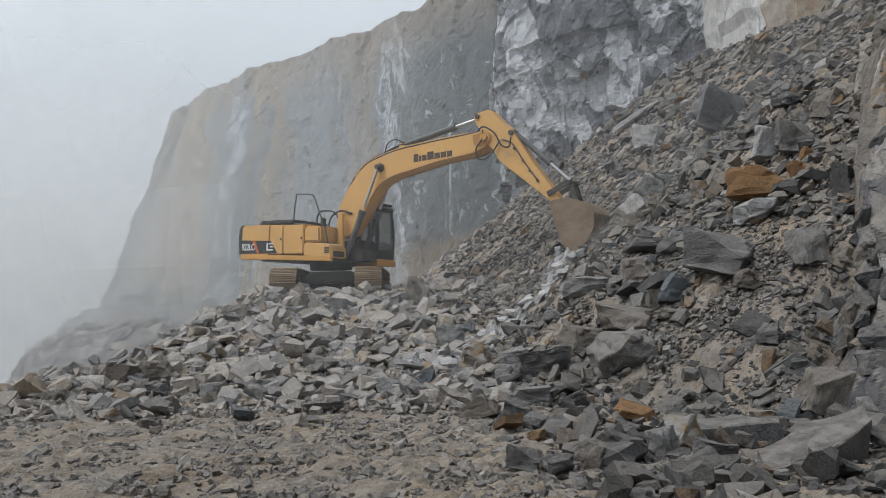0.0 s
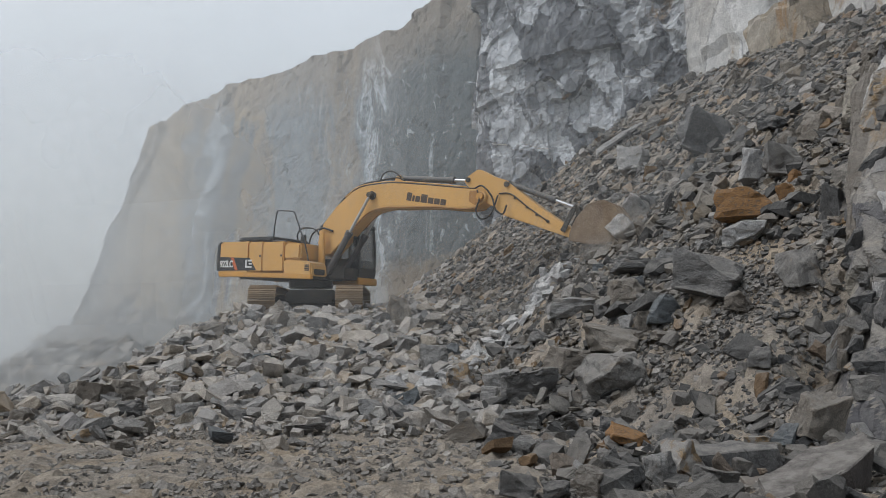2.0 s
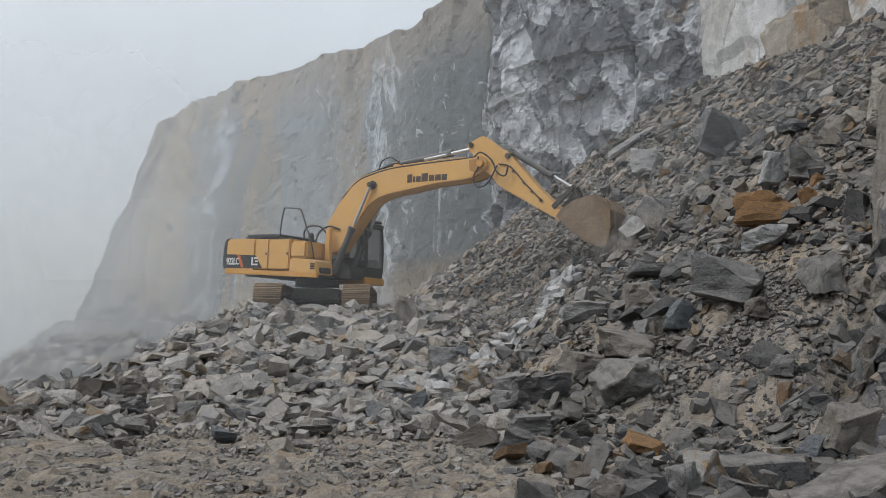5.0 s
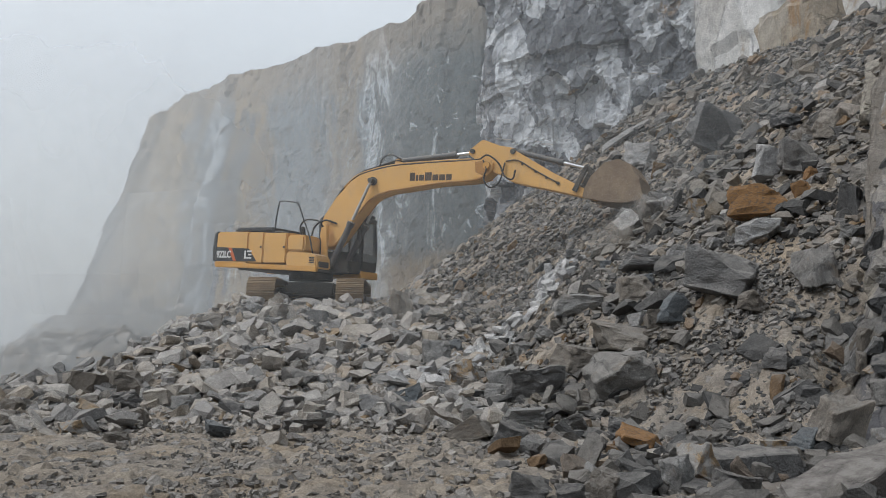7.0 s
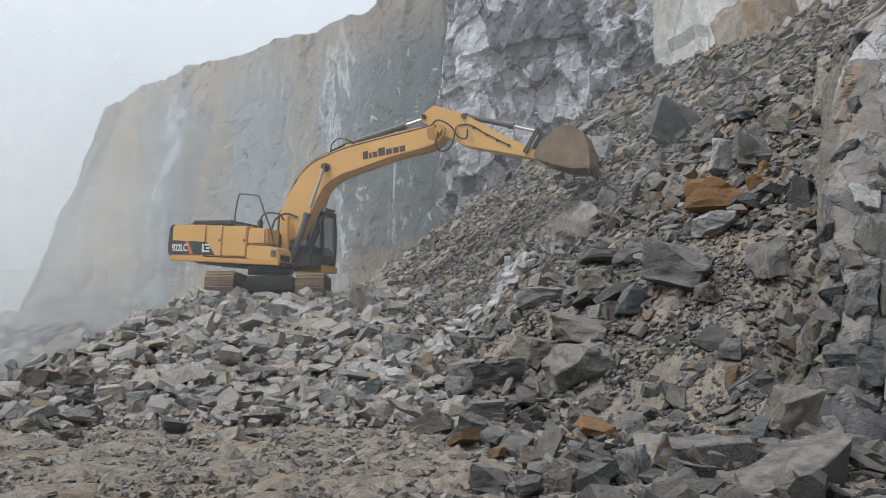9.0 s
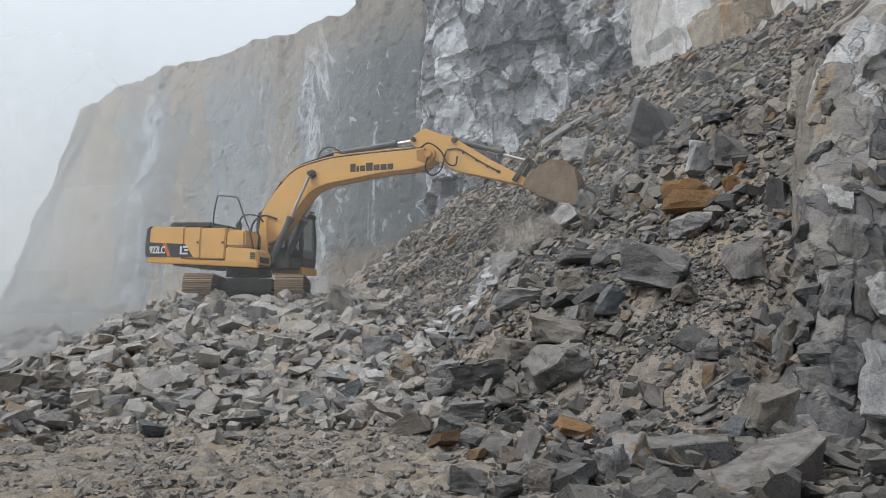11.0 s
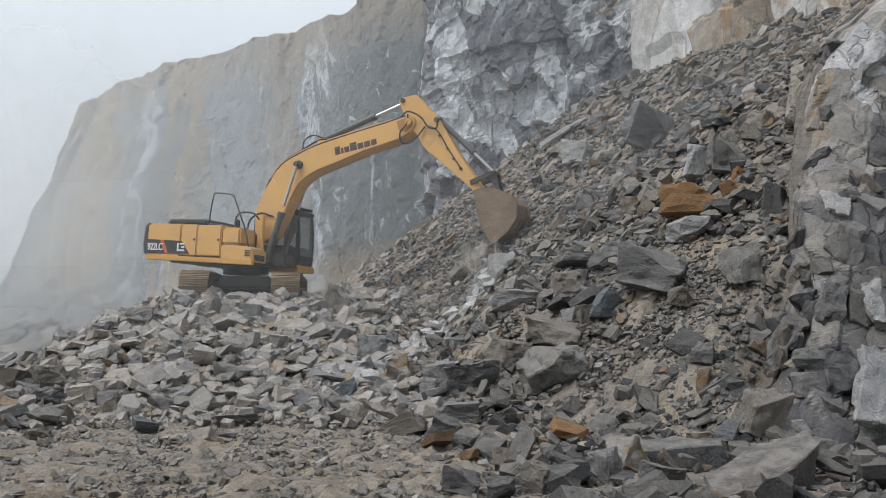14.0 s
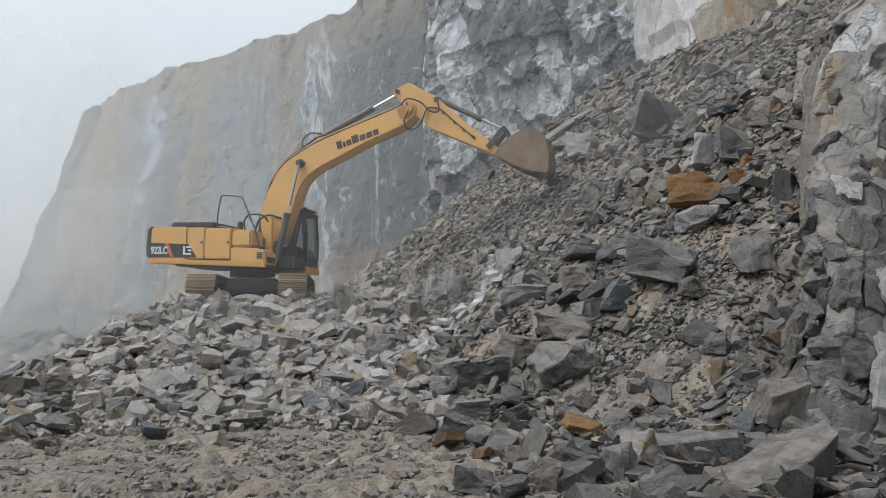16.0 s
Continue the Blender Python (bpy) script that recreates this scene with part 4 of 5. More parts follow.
boulder(-1.23, 21.95, 0.61, 0.87, "tan")
boulder(-6.70, 15.85, 0.63, 0.55, "tan")
boulder(-6.22, 16.29, 0.83, 0.53, "tan")
boulder(-8.08, 15.89, 0.89, 0.33, "tan")
boulder(-7.47, 14.60, 0.48, 0.34, "tan")
boulder(-6.97, 15.10, 0.56, 0.36, "grey")
boulder(-2.82, 14.56, 0.62, 0.47, "grey")
boulder(-5.85, 15.26, 0.78, 0.36, "grey")
boulder(-3.43, 12.71, 0.41, 0.24, "blue")
boulder(-0.26, 17.92, 0.84, 0.74, "pale")
boulder(0.26, 16.64, 0.70, 0.58, "rust2")
boulder(-0.91, 19.46, 0.54, 0.54, "pale")
boulder(0.28, 12.65, 0.82, 0.35, "tan")
boulder(-7.15, 17.93, 0.58, 0.37, "tan")
boulder(-6.17, 21.36, 1.09, 0.40, "tan")
boulder(-2.26, 13.28, 0.68, 0.25, "grey")
boulder(-2.97, 16.85, 0.63, 0.40, "grey")
boulder(-3.46, 15.92, 0.60, 0.30, "tan")
boulder(-5.70, 13.05, 0.42, 0.24, "rust2")
boulder(-4.73, 12.24, 0.40, 0.17, "tan")

# the huge tilted slab at the foot of the heap, and the long block behind it
def big_slab(x, y, outline, thick, m, tone, label, foot=1.0):
    rng = random.Random(int(100 * x))
    bm = bmesh.new()
    low = [bm.verts.new((px * foot, py * foot, rng.uniform(-0.04, 0.04) - thick)) for px, py in outline]
    high = [bm.verts.new((px * 0.93 + rng.uniform(-0.03, 0.03), py * 0.9, rng.uniform(-0.03, 0.05))) for px, py in outline]
    bm.faces.new(low[::-1])
    bm.faces.new(high)
    for i in range(len(low)):
        j = (i + 1) % len(low)
        bm.faces.new((low[i], low[j], high[j], high[i]))
    bmesh.ops.bevel(bm, geom=list(bm.edges), offset=0.02, segments=1, affect="EDGES")
    bmesh.ops.triangulate(bm, faces=bm.faces)
    bmesh.ops.subdivide_edges(bm, edges=[e for e in bm.edges if e.calc_length() > 0.2], cuts=3, use_grid_fill=True)
    bmesh.ops.triangulate(bm, faces=bm.faces)
    bm.normal_update()
    for v, d in [(v, v.normal * (0.05 * noise.noise(v.co * 2.5) + 0.02 * noise.noise(v.co * 9))) for v in bm.verts]:
        v.co += d
    me = bpy.data.meshes.new("slab")
    bm.to_mesh(me)
    bm.free()
    me.materials.append(STONE[tone])
    ob = new("boulder", me)
    ob.matrix_basis = pose(x, y, float(ground_level(x, y)), 0, 0, 0) @ m
    return tagged(ob, label, "boulder", "boulders of the quarry heap")


big_slab(3.74, 8.72, [(-0.78, -0.34), (0.10, -0.42), (0.66, -0.20), (0.84, 0.14), (0.36, 0.42), (-0.42, 0.30)], 0.42, pose(0, 0, 0.22, 3, -17, 20) @ Matrix.Diagonal((1.18, 1.05, 1, 1)), "slab", BOULDER_LABEL["slab"], 0.72)
big_slab(3.22, 9.75, [(-0.66, -0.20), (0.60, -0.24), (0.70, 0.10), (0.2, 0.3), (-0.6, 0.25)], 0.34, pose(0, 0, 0.30, 6, -3, 4), "dark", BOULDER_LABEL["dark"])

big_slab(6.15, 28.3, [(-1.1, -0.12), (1.0, -0.14), (1.2, 0.06), (0.3, 0.14), (-1.0, 0.1)], 0.10, pose(0, 0, 0.40, 25, -34, 8), "pale", "long thin pale slab lying along the talus edge")

# further blocks, smaller, over the heap and the talus
for _ in range(210):
    while True:
        bx, by = rng_b.uniform(-8.5, 9.5), rng_b.uniform(13.6, 28.0)
        if rng_b.random() < float(on_heap(np.array(bx), np.array(by)) * (1 - 0.8 * slide(np.array(bx), np.array(by)))) and not (abs(bx + 4.2) < 2.6 and by > 23.2):
            break
    bw = rng_b.uniform(0.28, 0.52)
    boulder(bx, by, bw, bw * rng_b.uniform(0.5, 0.85), rng_b.choice(("grey", "grey", "tan", "tan", "pale", "pale", "blue")), "rock")


# ---------------------------------------------------------------- excavator
def box_bm(x0, x1, y0, y1, z0, z1, bevel=0.02, segments=2):
    bm = bmesh.new()
    bmesh.ops.create_cube(bm, size=1, matrix=Matrix.LocRotScale(((x0 + x1) / 2, (y0 + y1) / 2, (z0 + z1) / 2), None, (x1 - x0, y1 - y0, z1 - z0)))
    if bevel:
        bmesh.ops.bevel(bm, geom=list(bm.edges), offset=bevel, segments=segments, affect="EDGES")
    return bm


def plate_bm(profile, y0, y1, bevel=0.015):
    """A plate or box body: an outline in x and z, drawn out from y0 to y1."""
    bm = bmesh.new()
    a = [bm.verts.new((x, y0, z)) for x, z in profile]
    b = [bm.verts.new((x, y1, z)) for x, z in profile]
    bm.faces.new(a)
    bm.faces.new(b[::-1])
    for i in range(len(a)):
        j = (i + 1) % len(a)
        bm.faces.new((a[j], a[i], b[i], b[j]))
    bmesh.ops.recalc_face_normals(bm, faces=bm.faces)
    if bevel:
        bmesh.ops.bevel(bm, geom=[e for e in bm.edges if e.calc_face_angle(0) > radians(25)], offset=bevel, segments=2, affect="EDGES")
    return bm


def rod_bm(a, b, r, sides=16):
    a, b = Vector(a), Vector(b)
    bm = bmesh.new()
    q = (b - a).to_track_quat("Z", "Y").to_matrix().to_4x4()
    bmesh.ops.create_cone(bm, cap_ends=True, segments=sides, radius1=r, radius2=r, depth=(b - a).length, matrix=Matrix.Translation((a + b) / 2) @ q)
    return bm


def join_bm(*parts):
    out = bmesh.new()
    for p in parts:
        me = bpy.data.meshes.new("tmp")
        p.to_mesh(me)
        p.free()
        out.from_mesh(me)
        bpy.data.meshes.remove(me)
    return out


def tube_bm(points, r, sides=8, smooth_steps=5):
    """A bent tube or hose through points."""
    p = [Vector(q) for q in points]
    p = [2 * p[0] - p[1]] + p + [2 * p[-1] - p[-2]]
    line = []
    for a, b, c, d in zip(p, p[1:], p[2:], p[3:]):
        for i in range(smooth_steps):
            t = i / smooth_steps
            line.append(0.5 * (2 * b + (c - a) * t + (2 * a - 5 * b + 4 * c - d) * t * t + (3 * b - a - 3 * c + d) * t ** 3))
    line.append(p[-2])
    bm, rings = bmesh.new(), []
    for i, c in enumerate(line):
        t = (line[min(i + 1, len(line) - 1)] - line[max(i - 1, 0)]).normalized()
        u = t.cross(Vector((0.3, 0.9, 0.2))).normalized()
        w = t.cross(u)
        rings.append([bm.verts.new(c + r * (math.cos(k * math.tau / sides) * u + math.sin(k * math.tau / sides) * w)) for k in range(sides)])
    for a, b in zip(rings, rings[1:]):
        for k in range(sides):
            bm.faces.new((a[k], a[(k + 1) % sides], b[(k + 1) % sides], b[k]))
    bm.faces.new(rings[0][::-1])
    bm.faces.new(rings[-1])
    bmesh.ops.recalc_face_normals(bm, faces=bm.faces)
    for f in bm.faces:
        f.smooth = True
    return bm


BASE = Vector((-4.23, 25.99, 2.50))
excavator = tagged(new("excavator"), "dusty yellow crawler excavator digging on the spoil heap", "excavator")
excavator.matrix_basis = Matrix.Translation(BASE)

# undercarriage: stays put while the upper body swings; machine axes turned to the way the tracks stand
TRACK_TURN = -88.0


def turned(bm, m):
    bmesh.ops.transform(bm, matrix=m, verts=bm.verts)
    return bm


CRAWL = pose(0.10, 0.0, -0.20, 0, 0, TRACK_TURN)
part("car_body", turned(join_bm(box_bm(-1.0, 1.0, -0.75, 0.75, 0.42, 0.82, 0.08), box_bm(-0.55, 0.55, -1.05, 1.05, 0.36, 0.66, 0.06)), CRAWL), M_STEEL, excavator, "dirty dark steel undercarriage frame")
part("slew_ring", rod_bm((0, 0, 0.72), (0, 0, 1.02), 0.68, 40), M_STEEL, excavator)


def track_loop(s, length, r):
    """A place on the track's outline: straight runs and two half rounds."""
    half = length / 2 - r
    total = 4 * half + math.tau * r
    s = s % total
    if s < 2 * half:
        return -half + s, 2 * r, 0.0
    s -= 2 * half
    if s < math.pi * r:
        a = s / r
        return half + r * math.sin(a), r + r * math.cos(a), a
    s -= math.pi * r
    if s < 2 * half:
        return half - s, 0.0, math.pi
    a = (s - 2 * half) / r
    return -half - r * math.sin(a), r - r * math.cos(a), math.pi + a


shoe_bm = join_bm(box_bm(-0.092, 0.092, -0.40, 0.40, -0.03, 0.0, 0.006, 1), box_bm(-0.075, -0.055, -0.40, 0.40, 0.0, 0.03, 0.004, 1),
                  box_bm(-0.005, 0.012, -0.40, 0.40, 0.0, 0.026, 0.004, 1), box_bm(0.058, 0.076, -0.40, 0.40, 0.0, 0.026, 0.004, 1))
SHOE = bpy.data.meshes.new("track_shoe")
shoe_bm.to_mesh(SHOE)
shoe_bm.free()
SHOE.materials.append(M_TRACK)
L_TRACK, R_TRACK = 4.25, 0.43
for side in (-1, 1):
    y0 = side * 1.27
    frame_bm = join_bm(box_bm(-1.65, 1.65, y0 - 0.22, y0 + 0.22, 0.2, 0.62, 0.05), rod_bm((-1.68, y0 - 0.16, 0.43), (-1.68, y0 + 0.16, 0.43), 0.37, 28),
                       rod_bm((1.68, y0 - 0.16, 0.43), (1.68, y0 + 0.16, 0.43), 0.37, 28), *[rod_bm((x * 0.42, y0 - 0.2, 0.16), (x * 0.42, y0 + 0.2, 0.16), 0.12, 14) for x in range(-3, 4)])
    track = part("track", turned(frame_bm, CRAWL), M_STEEL, excavator, "mud-caked steel crawler track")
    count = 48
    total = 4 * (L_TRACK / 2 - R_TRACK) + math.tau * R_TRACK
    for i in range(count):
        x, z, a = track_loop(i * total / count, L_TRACK, R_TRACK)
        ob = new("track_shoe", SHOE)
        ob.parent = track
        ob.matrix_basis = CRAWL @ pose(x, y0, z + 0.02, 0, math.degrees(a), 0)

# upper body
upper = part("upper_deck", join_bm(box_bm(-1.75, 1.15, -1.28, 1.28, 0.93, 1.06, 0.03), box_bm(-1.3, 1.75, -0.34, 0.34, 0.95, 1.32, 0.03)), M_STEEL, excavator, "dark steel upper deck")
cw = plate_bm([(-1.35, 1.0), (-2.45, 1.02), (-2.68, 1.14), (-2.74, 1.5), (-2.70, 2.02), (-2.6, 2.11), (-1.35, 2.11)], -1.29, 1.29, 0.05)
part("counterweight", cw, M_YELLOW, upper)
part("skirt", plate_bm([(1.27, 0.90), (-1.4, 0.98), (-2.62, 1.0), (-2.66, 1.16), (1.27, 1.06)], -1.315, -1.20, 0.02), M_SKIRT, upper)
part("skirt", plate_bm([(0.9, 0.9), (-1.4, 0.95), (-2.62, 0.97), (-2.66, 1.15), (0.9, 1.07)], 1.20, 1.315, 0.02), M_SKIRT, upper)
part("engine_hood", box_bm(-1.34, 0.12, -1.05, 1.2, 1.06, 2.09, 0.05), M_YELLOW, upper)
part("side_door", box_bm(-1.335, -0.755, -1.30, -1.0, 1.15, 2.085, 0.03), M_YELLOW, upper)
part("side_door", box_bm(-0.745, 0.115, -1.30, -1.0, 1.15, 2.065, 0.03), M_YELLOW, upper)
part("fuel_tank", box_bm(0.125, 0.78, -1.29, -0.55, 1.50, 2.0, 0.06), M_YELLOW, upper)
part("tool_box", plate_bm([(0.125, 1.06), (0.125, 1.50), (1.0, 1.46), (1.22, 1.38), (1.27, 1.0)], -1.30, -0.55, 0.04), M_YELLOW, upper)
part("step_plate", box_bm(1.14, 1.29, -1.18, -0.7, 1.05, 1.22, 0.02), M_STEEL, upper)
part("hood_vent", box_bm(-2.25, -0.7, -0.95, 0.9, 2.1, 2.29, 0.08), M_BLACK, upper, "flat black engine cover on the hood")
part("exhaust_pipe", join_bm(rod_bm((-0.6, 0.4, 2.05), (-0.6, 0.4, 2.45), 0.07), rod_bm((-0.6, 0.4, 2.2), (-0.6, 0.4, 2.4), 0.095)), M_STEEL, upper)
part("front_guard", plate_bm([(0.82, 1.3), (0.82, 2.42), (0.90, 2.48), (1.0, 2.42), (1.05, 1.3)], -0.52, -0.40, 0.02), M_YELLOW, upper)
part("door_handle", box_bm(-0.88, -0.81, -1.315, -1.30, 1.6, 1.66, 0.004), M_BLACK, upper)
part("door_handle", box_bm(0.0, 0.07, -1.315, -1.30, 1.6, 1.66, 0.004), M_BLACK, upper)
part("vent_grille", join_bm(*[box_bm(1.0, 1.17, -1.318, -1.298, 1.16 + 0.05 * i, 1.19 + 0.05 * i, 0.003, 1) for i in range(4)]), M_BLACK, upper)
# markings on the flank
part("decal_panel", plate_bm([(-2.60, 1.19), (-2.60, 1.63), (-1.30, 1.58), (-0.98, 1.19)], -1.306, -1.28, 0), M_BLACK, upper, "black flank panel")
part("decal_stripe", plate_bm([(-1.90, 1.20), (-1.78, 1.20), (-1.98, 1.60), (-2.12, 1.61)], -1.310, -1.28, 0), M_ORANGE, upper, "orange diagonal stripe")
part("emblem", join_bm(plate_bm([(-1.46, 1.30), (-1.40, 1.30), (-1.40, 1.52), (-1.46, 1.52)], -1.310, -1.28, 0), plate_bm([(-1.46, 1.27), (-1.18, 1.27), (-1.18, 1.32), (-1.46, 1.32)], -1.311, -1.28, 0),
                       plate_bm([(-1.36, 1.47), (-1.18, 1.47), (-1.18, 1.52), (-1.36, 1.52)], -1.311, -1.28, 0), plate_bm([(-1.30, 1.37), (-1.18, 1.37), (-1.18, 1.42), (-1.30, 1.42)], -1.311, -1.28, 0)), M_WHITE, upper, "white emblem")
txt = bpy.data.curves.new("model_mark", "FONT")
txt.body, txt.size, txt.extrude, txt.align_x, txt.space_character = "922LC", 0.30, 0.004, "CENTER", 0.92
txt.offset = 0.006
tob = bpy.data.objects.new("tmp_text", txt)
scene.collection.objects.link(tob)
bpy.context.view_layer.update()
tme = bpy.data.meshes.new_from_object(tob.evaluated_get(bpy.context.evaluated_depsgraph_get()))
bpy.data.objects.remove(tob)
tme.materials.clear()
tme.materials.append(M_WHITE)
mark = tagged(new("model_mark", tme), "white model lettering")
mark.parent = upper
mark.matrix_basis = pose(-2.29, -1.309, 1.30, 90, 0, 0) @ Matrix.Diagonal((0.78, 1, 1, 1))
part("tail_strip", plate_bm([(-2.60, 1.17), (-2.73, 1.2), (-2.765, 1.5), (-2.72, 2.03), (-2.60, 2.125)], -1.303, -1.15, 0.01), M_BLACK, upper, "black tail edge")
# rails and hoses
part("handrail", join_bm(tube_bm([(-0.45, -1.15, 2.08), (-0.44, -1.15, 2.5), (-0.36, -1.15, 2.98), (-0.26, -1.15, 3.05), (0.26, -1.15, 3.0), (0.38, -1.15, 2.92), (0.62, -1.15, 2.42), (0.85, -1.15, 1.95), (1.0, -1.15, 1.45)], 0.022),
                         tube_bm([(-0.45, -1.15, 2.1), (-0.2, -1.15, 2.1), (0.1, -1.15, 2.08)], 0.022)), M_BLACK, upper, "black tube handrail")
part("mirror_bracket", tube_bm([(0.35, -0.9, 2.0), (0.30, -0.9, 2.3), (0.45, -0.85, 2.5), (0.85, -0.8, 2.48), (1.0, -0.7, 2.3)], 0.026), M_RUBBER, upper)
part("hose", tube_bm([(0.5, -0.6, 2.0), (0.55, -0.5, 2.35), (0.8, -0.35, 2.55), (1.2, -0.3, 2.45)], 0.03), M_RUBBER, upper)

# cab: a framed box with open window bays
def both_sides(profile, bevel=0.012):
    return [plate_bm(profile, 0.40, 0.46, bevel), plate_bm(profile, 1.20, 1.26, bevel)]


cab = part("cab", join_bm(
    box_bm(0.28, 1.98, 0.36, 1.28, 1.06, 1.24, 0.03),
    *both_sides([(0.30, 1.22), (0.30, 1.66), (1.72, 1.66), (2.0, 1.50), (2.0, 1.22)]),
    *both_sides([(0.30, 1.64), (0.30, 2.66), (0.42, 2.66), (0.42, 1.64)]),
    *both_sides([(0.90, 1.64), (0.90, 2.66), (1.00, 2.66), (1.00, 1.64)]),
    *both_sides([(1.87, 1.5), (1.80, 2.70), (1.90, 2.74), (2.0, 1.95), (2.0, 1.45)]),
    plate_bm([(0.30, 2.62), (0.30, 2.72), (0.45, 2.82), (1.82, 2.80), (1.98, 2.71), (1.96, 2.62)], 0.38, 1.28, 0.04),
    box_bm(0.29, 0.36, 0.42, 1.24, 1.2, 1.85, 0.02), box_bm(1.95, 2.0, 0.42, 1.24, 1.2, 1.36, 0.01)),
    M_BLACK, excavator, "black operator's cab with dusty windows")
part("cab_floor", plate_bm([(0.2, 0.86), (0.2, 1.08), (2.02, 1.06), (2.04, 0.84)], 0.34, 1.31, 0.02), M_SKIRT, cab)
for y in (0.43, 1.23):
    part("window", plate_bm([(0.995, 1.655), (0.995, 2.63), (1.81, 2.63), (1.87, 1.655)], y - 0.006, y + 0.006, 0), M_GLASS, cab, "dusty side window")
    part("window", plate_bm([(0.415, 1.655), (0.415, 2.63), (0.905, 2.63), (0.905, 1.655)], y - 0.006, y + 0.006, 0), M_GLASS, cab, "dusty side window")
wind = turned(box_bm(-0.008, 0.008, 0.45, 1.21, 0.0, 0.92, 0), pose(1.96, 0, 1.74, 0, -5, 0))
part("windscreen", wind, M_GLASS, cab)
part("lower_screen", box_bm(1.97, 1.985, 0.46, 1.20, 1.36, 1.74, 0), M_GLASS, cab)
part("roof_grille", join_bm(*[box_bm(0.55 + 0.2 * i, 0.68 + 0.2 * i, 0.42, 1.24, 2.80, 2.87, 0.01, 1) for i in range(7)], box_bm(0.5, 1.92, 0.42, 0.47, 2.79, 2.90, 0.01, 1)), M_BLACK, cab)
part("mirror", join_bm(rod_bm((1.85, 0.35, 2.3), (2.0, 0.18, 2.25), 0.015, 8), box_bm(1.98, 2.03, 0.06, 0.22, 2.0, 2.32, 0.015)), M_BLACK, cab)
part("seat", join_bm(box_bm(0.75, 1.2, 0.6, 1.05, 1.4, 1.62, 0.05), box_bm(0.68, 0.82, 0.6, 1.05, 1.6, 2.3, 0.05)), M_RUBBER, cab)

# boom
BOOM_OUT = [(-0.25, -0.22), (-0.30, 0.22), (0.02, 0.74), (0.63, 1.13), (1.30, 1.40), (1.6, 1.45), (1.92, 1.42), (2.74, 1.25), (3.9, 0.83), (5.0, 0.40), (5.5, 0.22), (5.74, 0.10), (5.80, -0.04),
            (5.72, -0.20), (5.45, -0.29), (5.04, -0.23), (4.03, 0.13), (2.93, 0.43), (2.5, 0.56), (2.25, 0.60), (1.95, 0.62), (1.65, 0.56), (1.24, 0.34), (0.55, -0.06), (0.15, -0.26)]
boom = part("boom", plate_bm(BOOM_OUT, -0.27, 0.27, 0.025), M_YELLOW, excavator)
part("boom_edge", join_bm(*[tube_bm([(x, y, z + 0.02) for x, z in BOOM_OUT[4:11]], 0.018, 6, 3) for y in (-0.24, 0.24)]), M_STEEL, boom)
part("pivot_pin", join_bm(rod_bm((2.04, -0.36, 1.06), (2.04, 0.36, 1.06), 0.085), rod_bm((2.04, -0.33, 1.06), (2.04, 0.33, 1.06), 0.13)), M_STEEL, boom)
part("pivot_pin", rod_bm((5.60, -0.34, -0.03), (5.60, 0.34, -0.03), 0.10), M_SKIRT, boom)
for y0, y1 in ((-0.285, -0.268), (0.268, 0.285)):
    part("pivot_cheek", plate_bm([(5.30, 0.22), (5.52, 0.16), (5.70, 0.04), (5.72, -0.10), (5.60, -0.20), (5.38, -0.22), (5.22, -0.06)], y0, y1, 0.01), M_WORN, boom, "worn rusty boom tip")
part("bottom_flange", join_bm(*[tube_bm([(x, y, z - 0.005) for x, z in BOOM_OUT[14:23]], 0.02, 6, 3) for y in (-0.262, 0.262)]), M_WORN, boom, "rust-stained lower weld edge")
part("cylinder_bracket", join_bm(plate_bm([(2.75, 1.2), (2.9, 1.42), (3.05, 1.42), (3.2, 1.05)], -0.16, -0.11, 0.01), plate_bm([(2.75, 1.2), (2.9, 1.42), (3.05, 1.42), (3.2, 1.05)], 0.11, 0.16, 0.01)), M_YELLOW, boom)
part("hose", tube_bm([(0.4, -0.12, 1.05), (0.95, -0.12, 1.38), (1.6, -0.12, 1.56), (2.3, -0.12, 1.48), (2.9, -0.14, 1.38), (3.2, -0.15, 1.2)], 0.028), M_RUBBER, boom)
part("hose", tube_bm([(0.2, 0.1, 0.95), (0.75, 0.1, 1.42), (1.0, 0.1, 1.5), (1.6, 0.1, 1.58), (2.5, 0.1, 1.52), (3.3, 0.2, 1.15)], 0.028), M_RUBBER, boom)
part("hose", tube_bm([(2.35, -0.22, 1.42), (2.55, -0.22, 1.62), (2.85, -0.2, 1.60), (3.1, -0.2, 1.32)], 0.022), M_RUBBER, boom)
part("pipe", tube_bm([(1.0, -0.22, 1.33), (1.6, -0.22, 1.50), (2.74, -0.22, 1.30), (4.0, -0.22, 0.85), (5.2, -0.22, 0.38)], 0.02), M_SKIRT, boom)
part("hose", tube_bm([(5.45, -0.22, 0.26), (5.75, -0.34, 0.22), (5.98, -0.36, -0.15), (6.02, -0.36, -0.55), (6.2, -0.34, -0.72), (6.35, -0.3, -0.5)], 0.024), M_RUBBER, boom)
# the maker's mark as plain bars, one a letter
slope = math.atan2(0.21 - 0.75, 4.44 - 3.16)
bars = [(0.0, 0.17, 0.24), (0.20, 0.08, 0.17), (0.31, 0.16, 0.17), (0.50, 0.22, 0.24), (0.75, 0.19, 0.17), (0.97, 0.19, 0.17), (1.19, 0.18, 0.17)]
for x, w, h in bars:
    bm = box_bm(x, x + w, -0.276, -0.268, 0.0, h, 0.0)
    part("marking_bar", turned(bm, pose(3.19, 0, 0.57, 0, -math.degrees(slope), 0)), M_INK, boom)

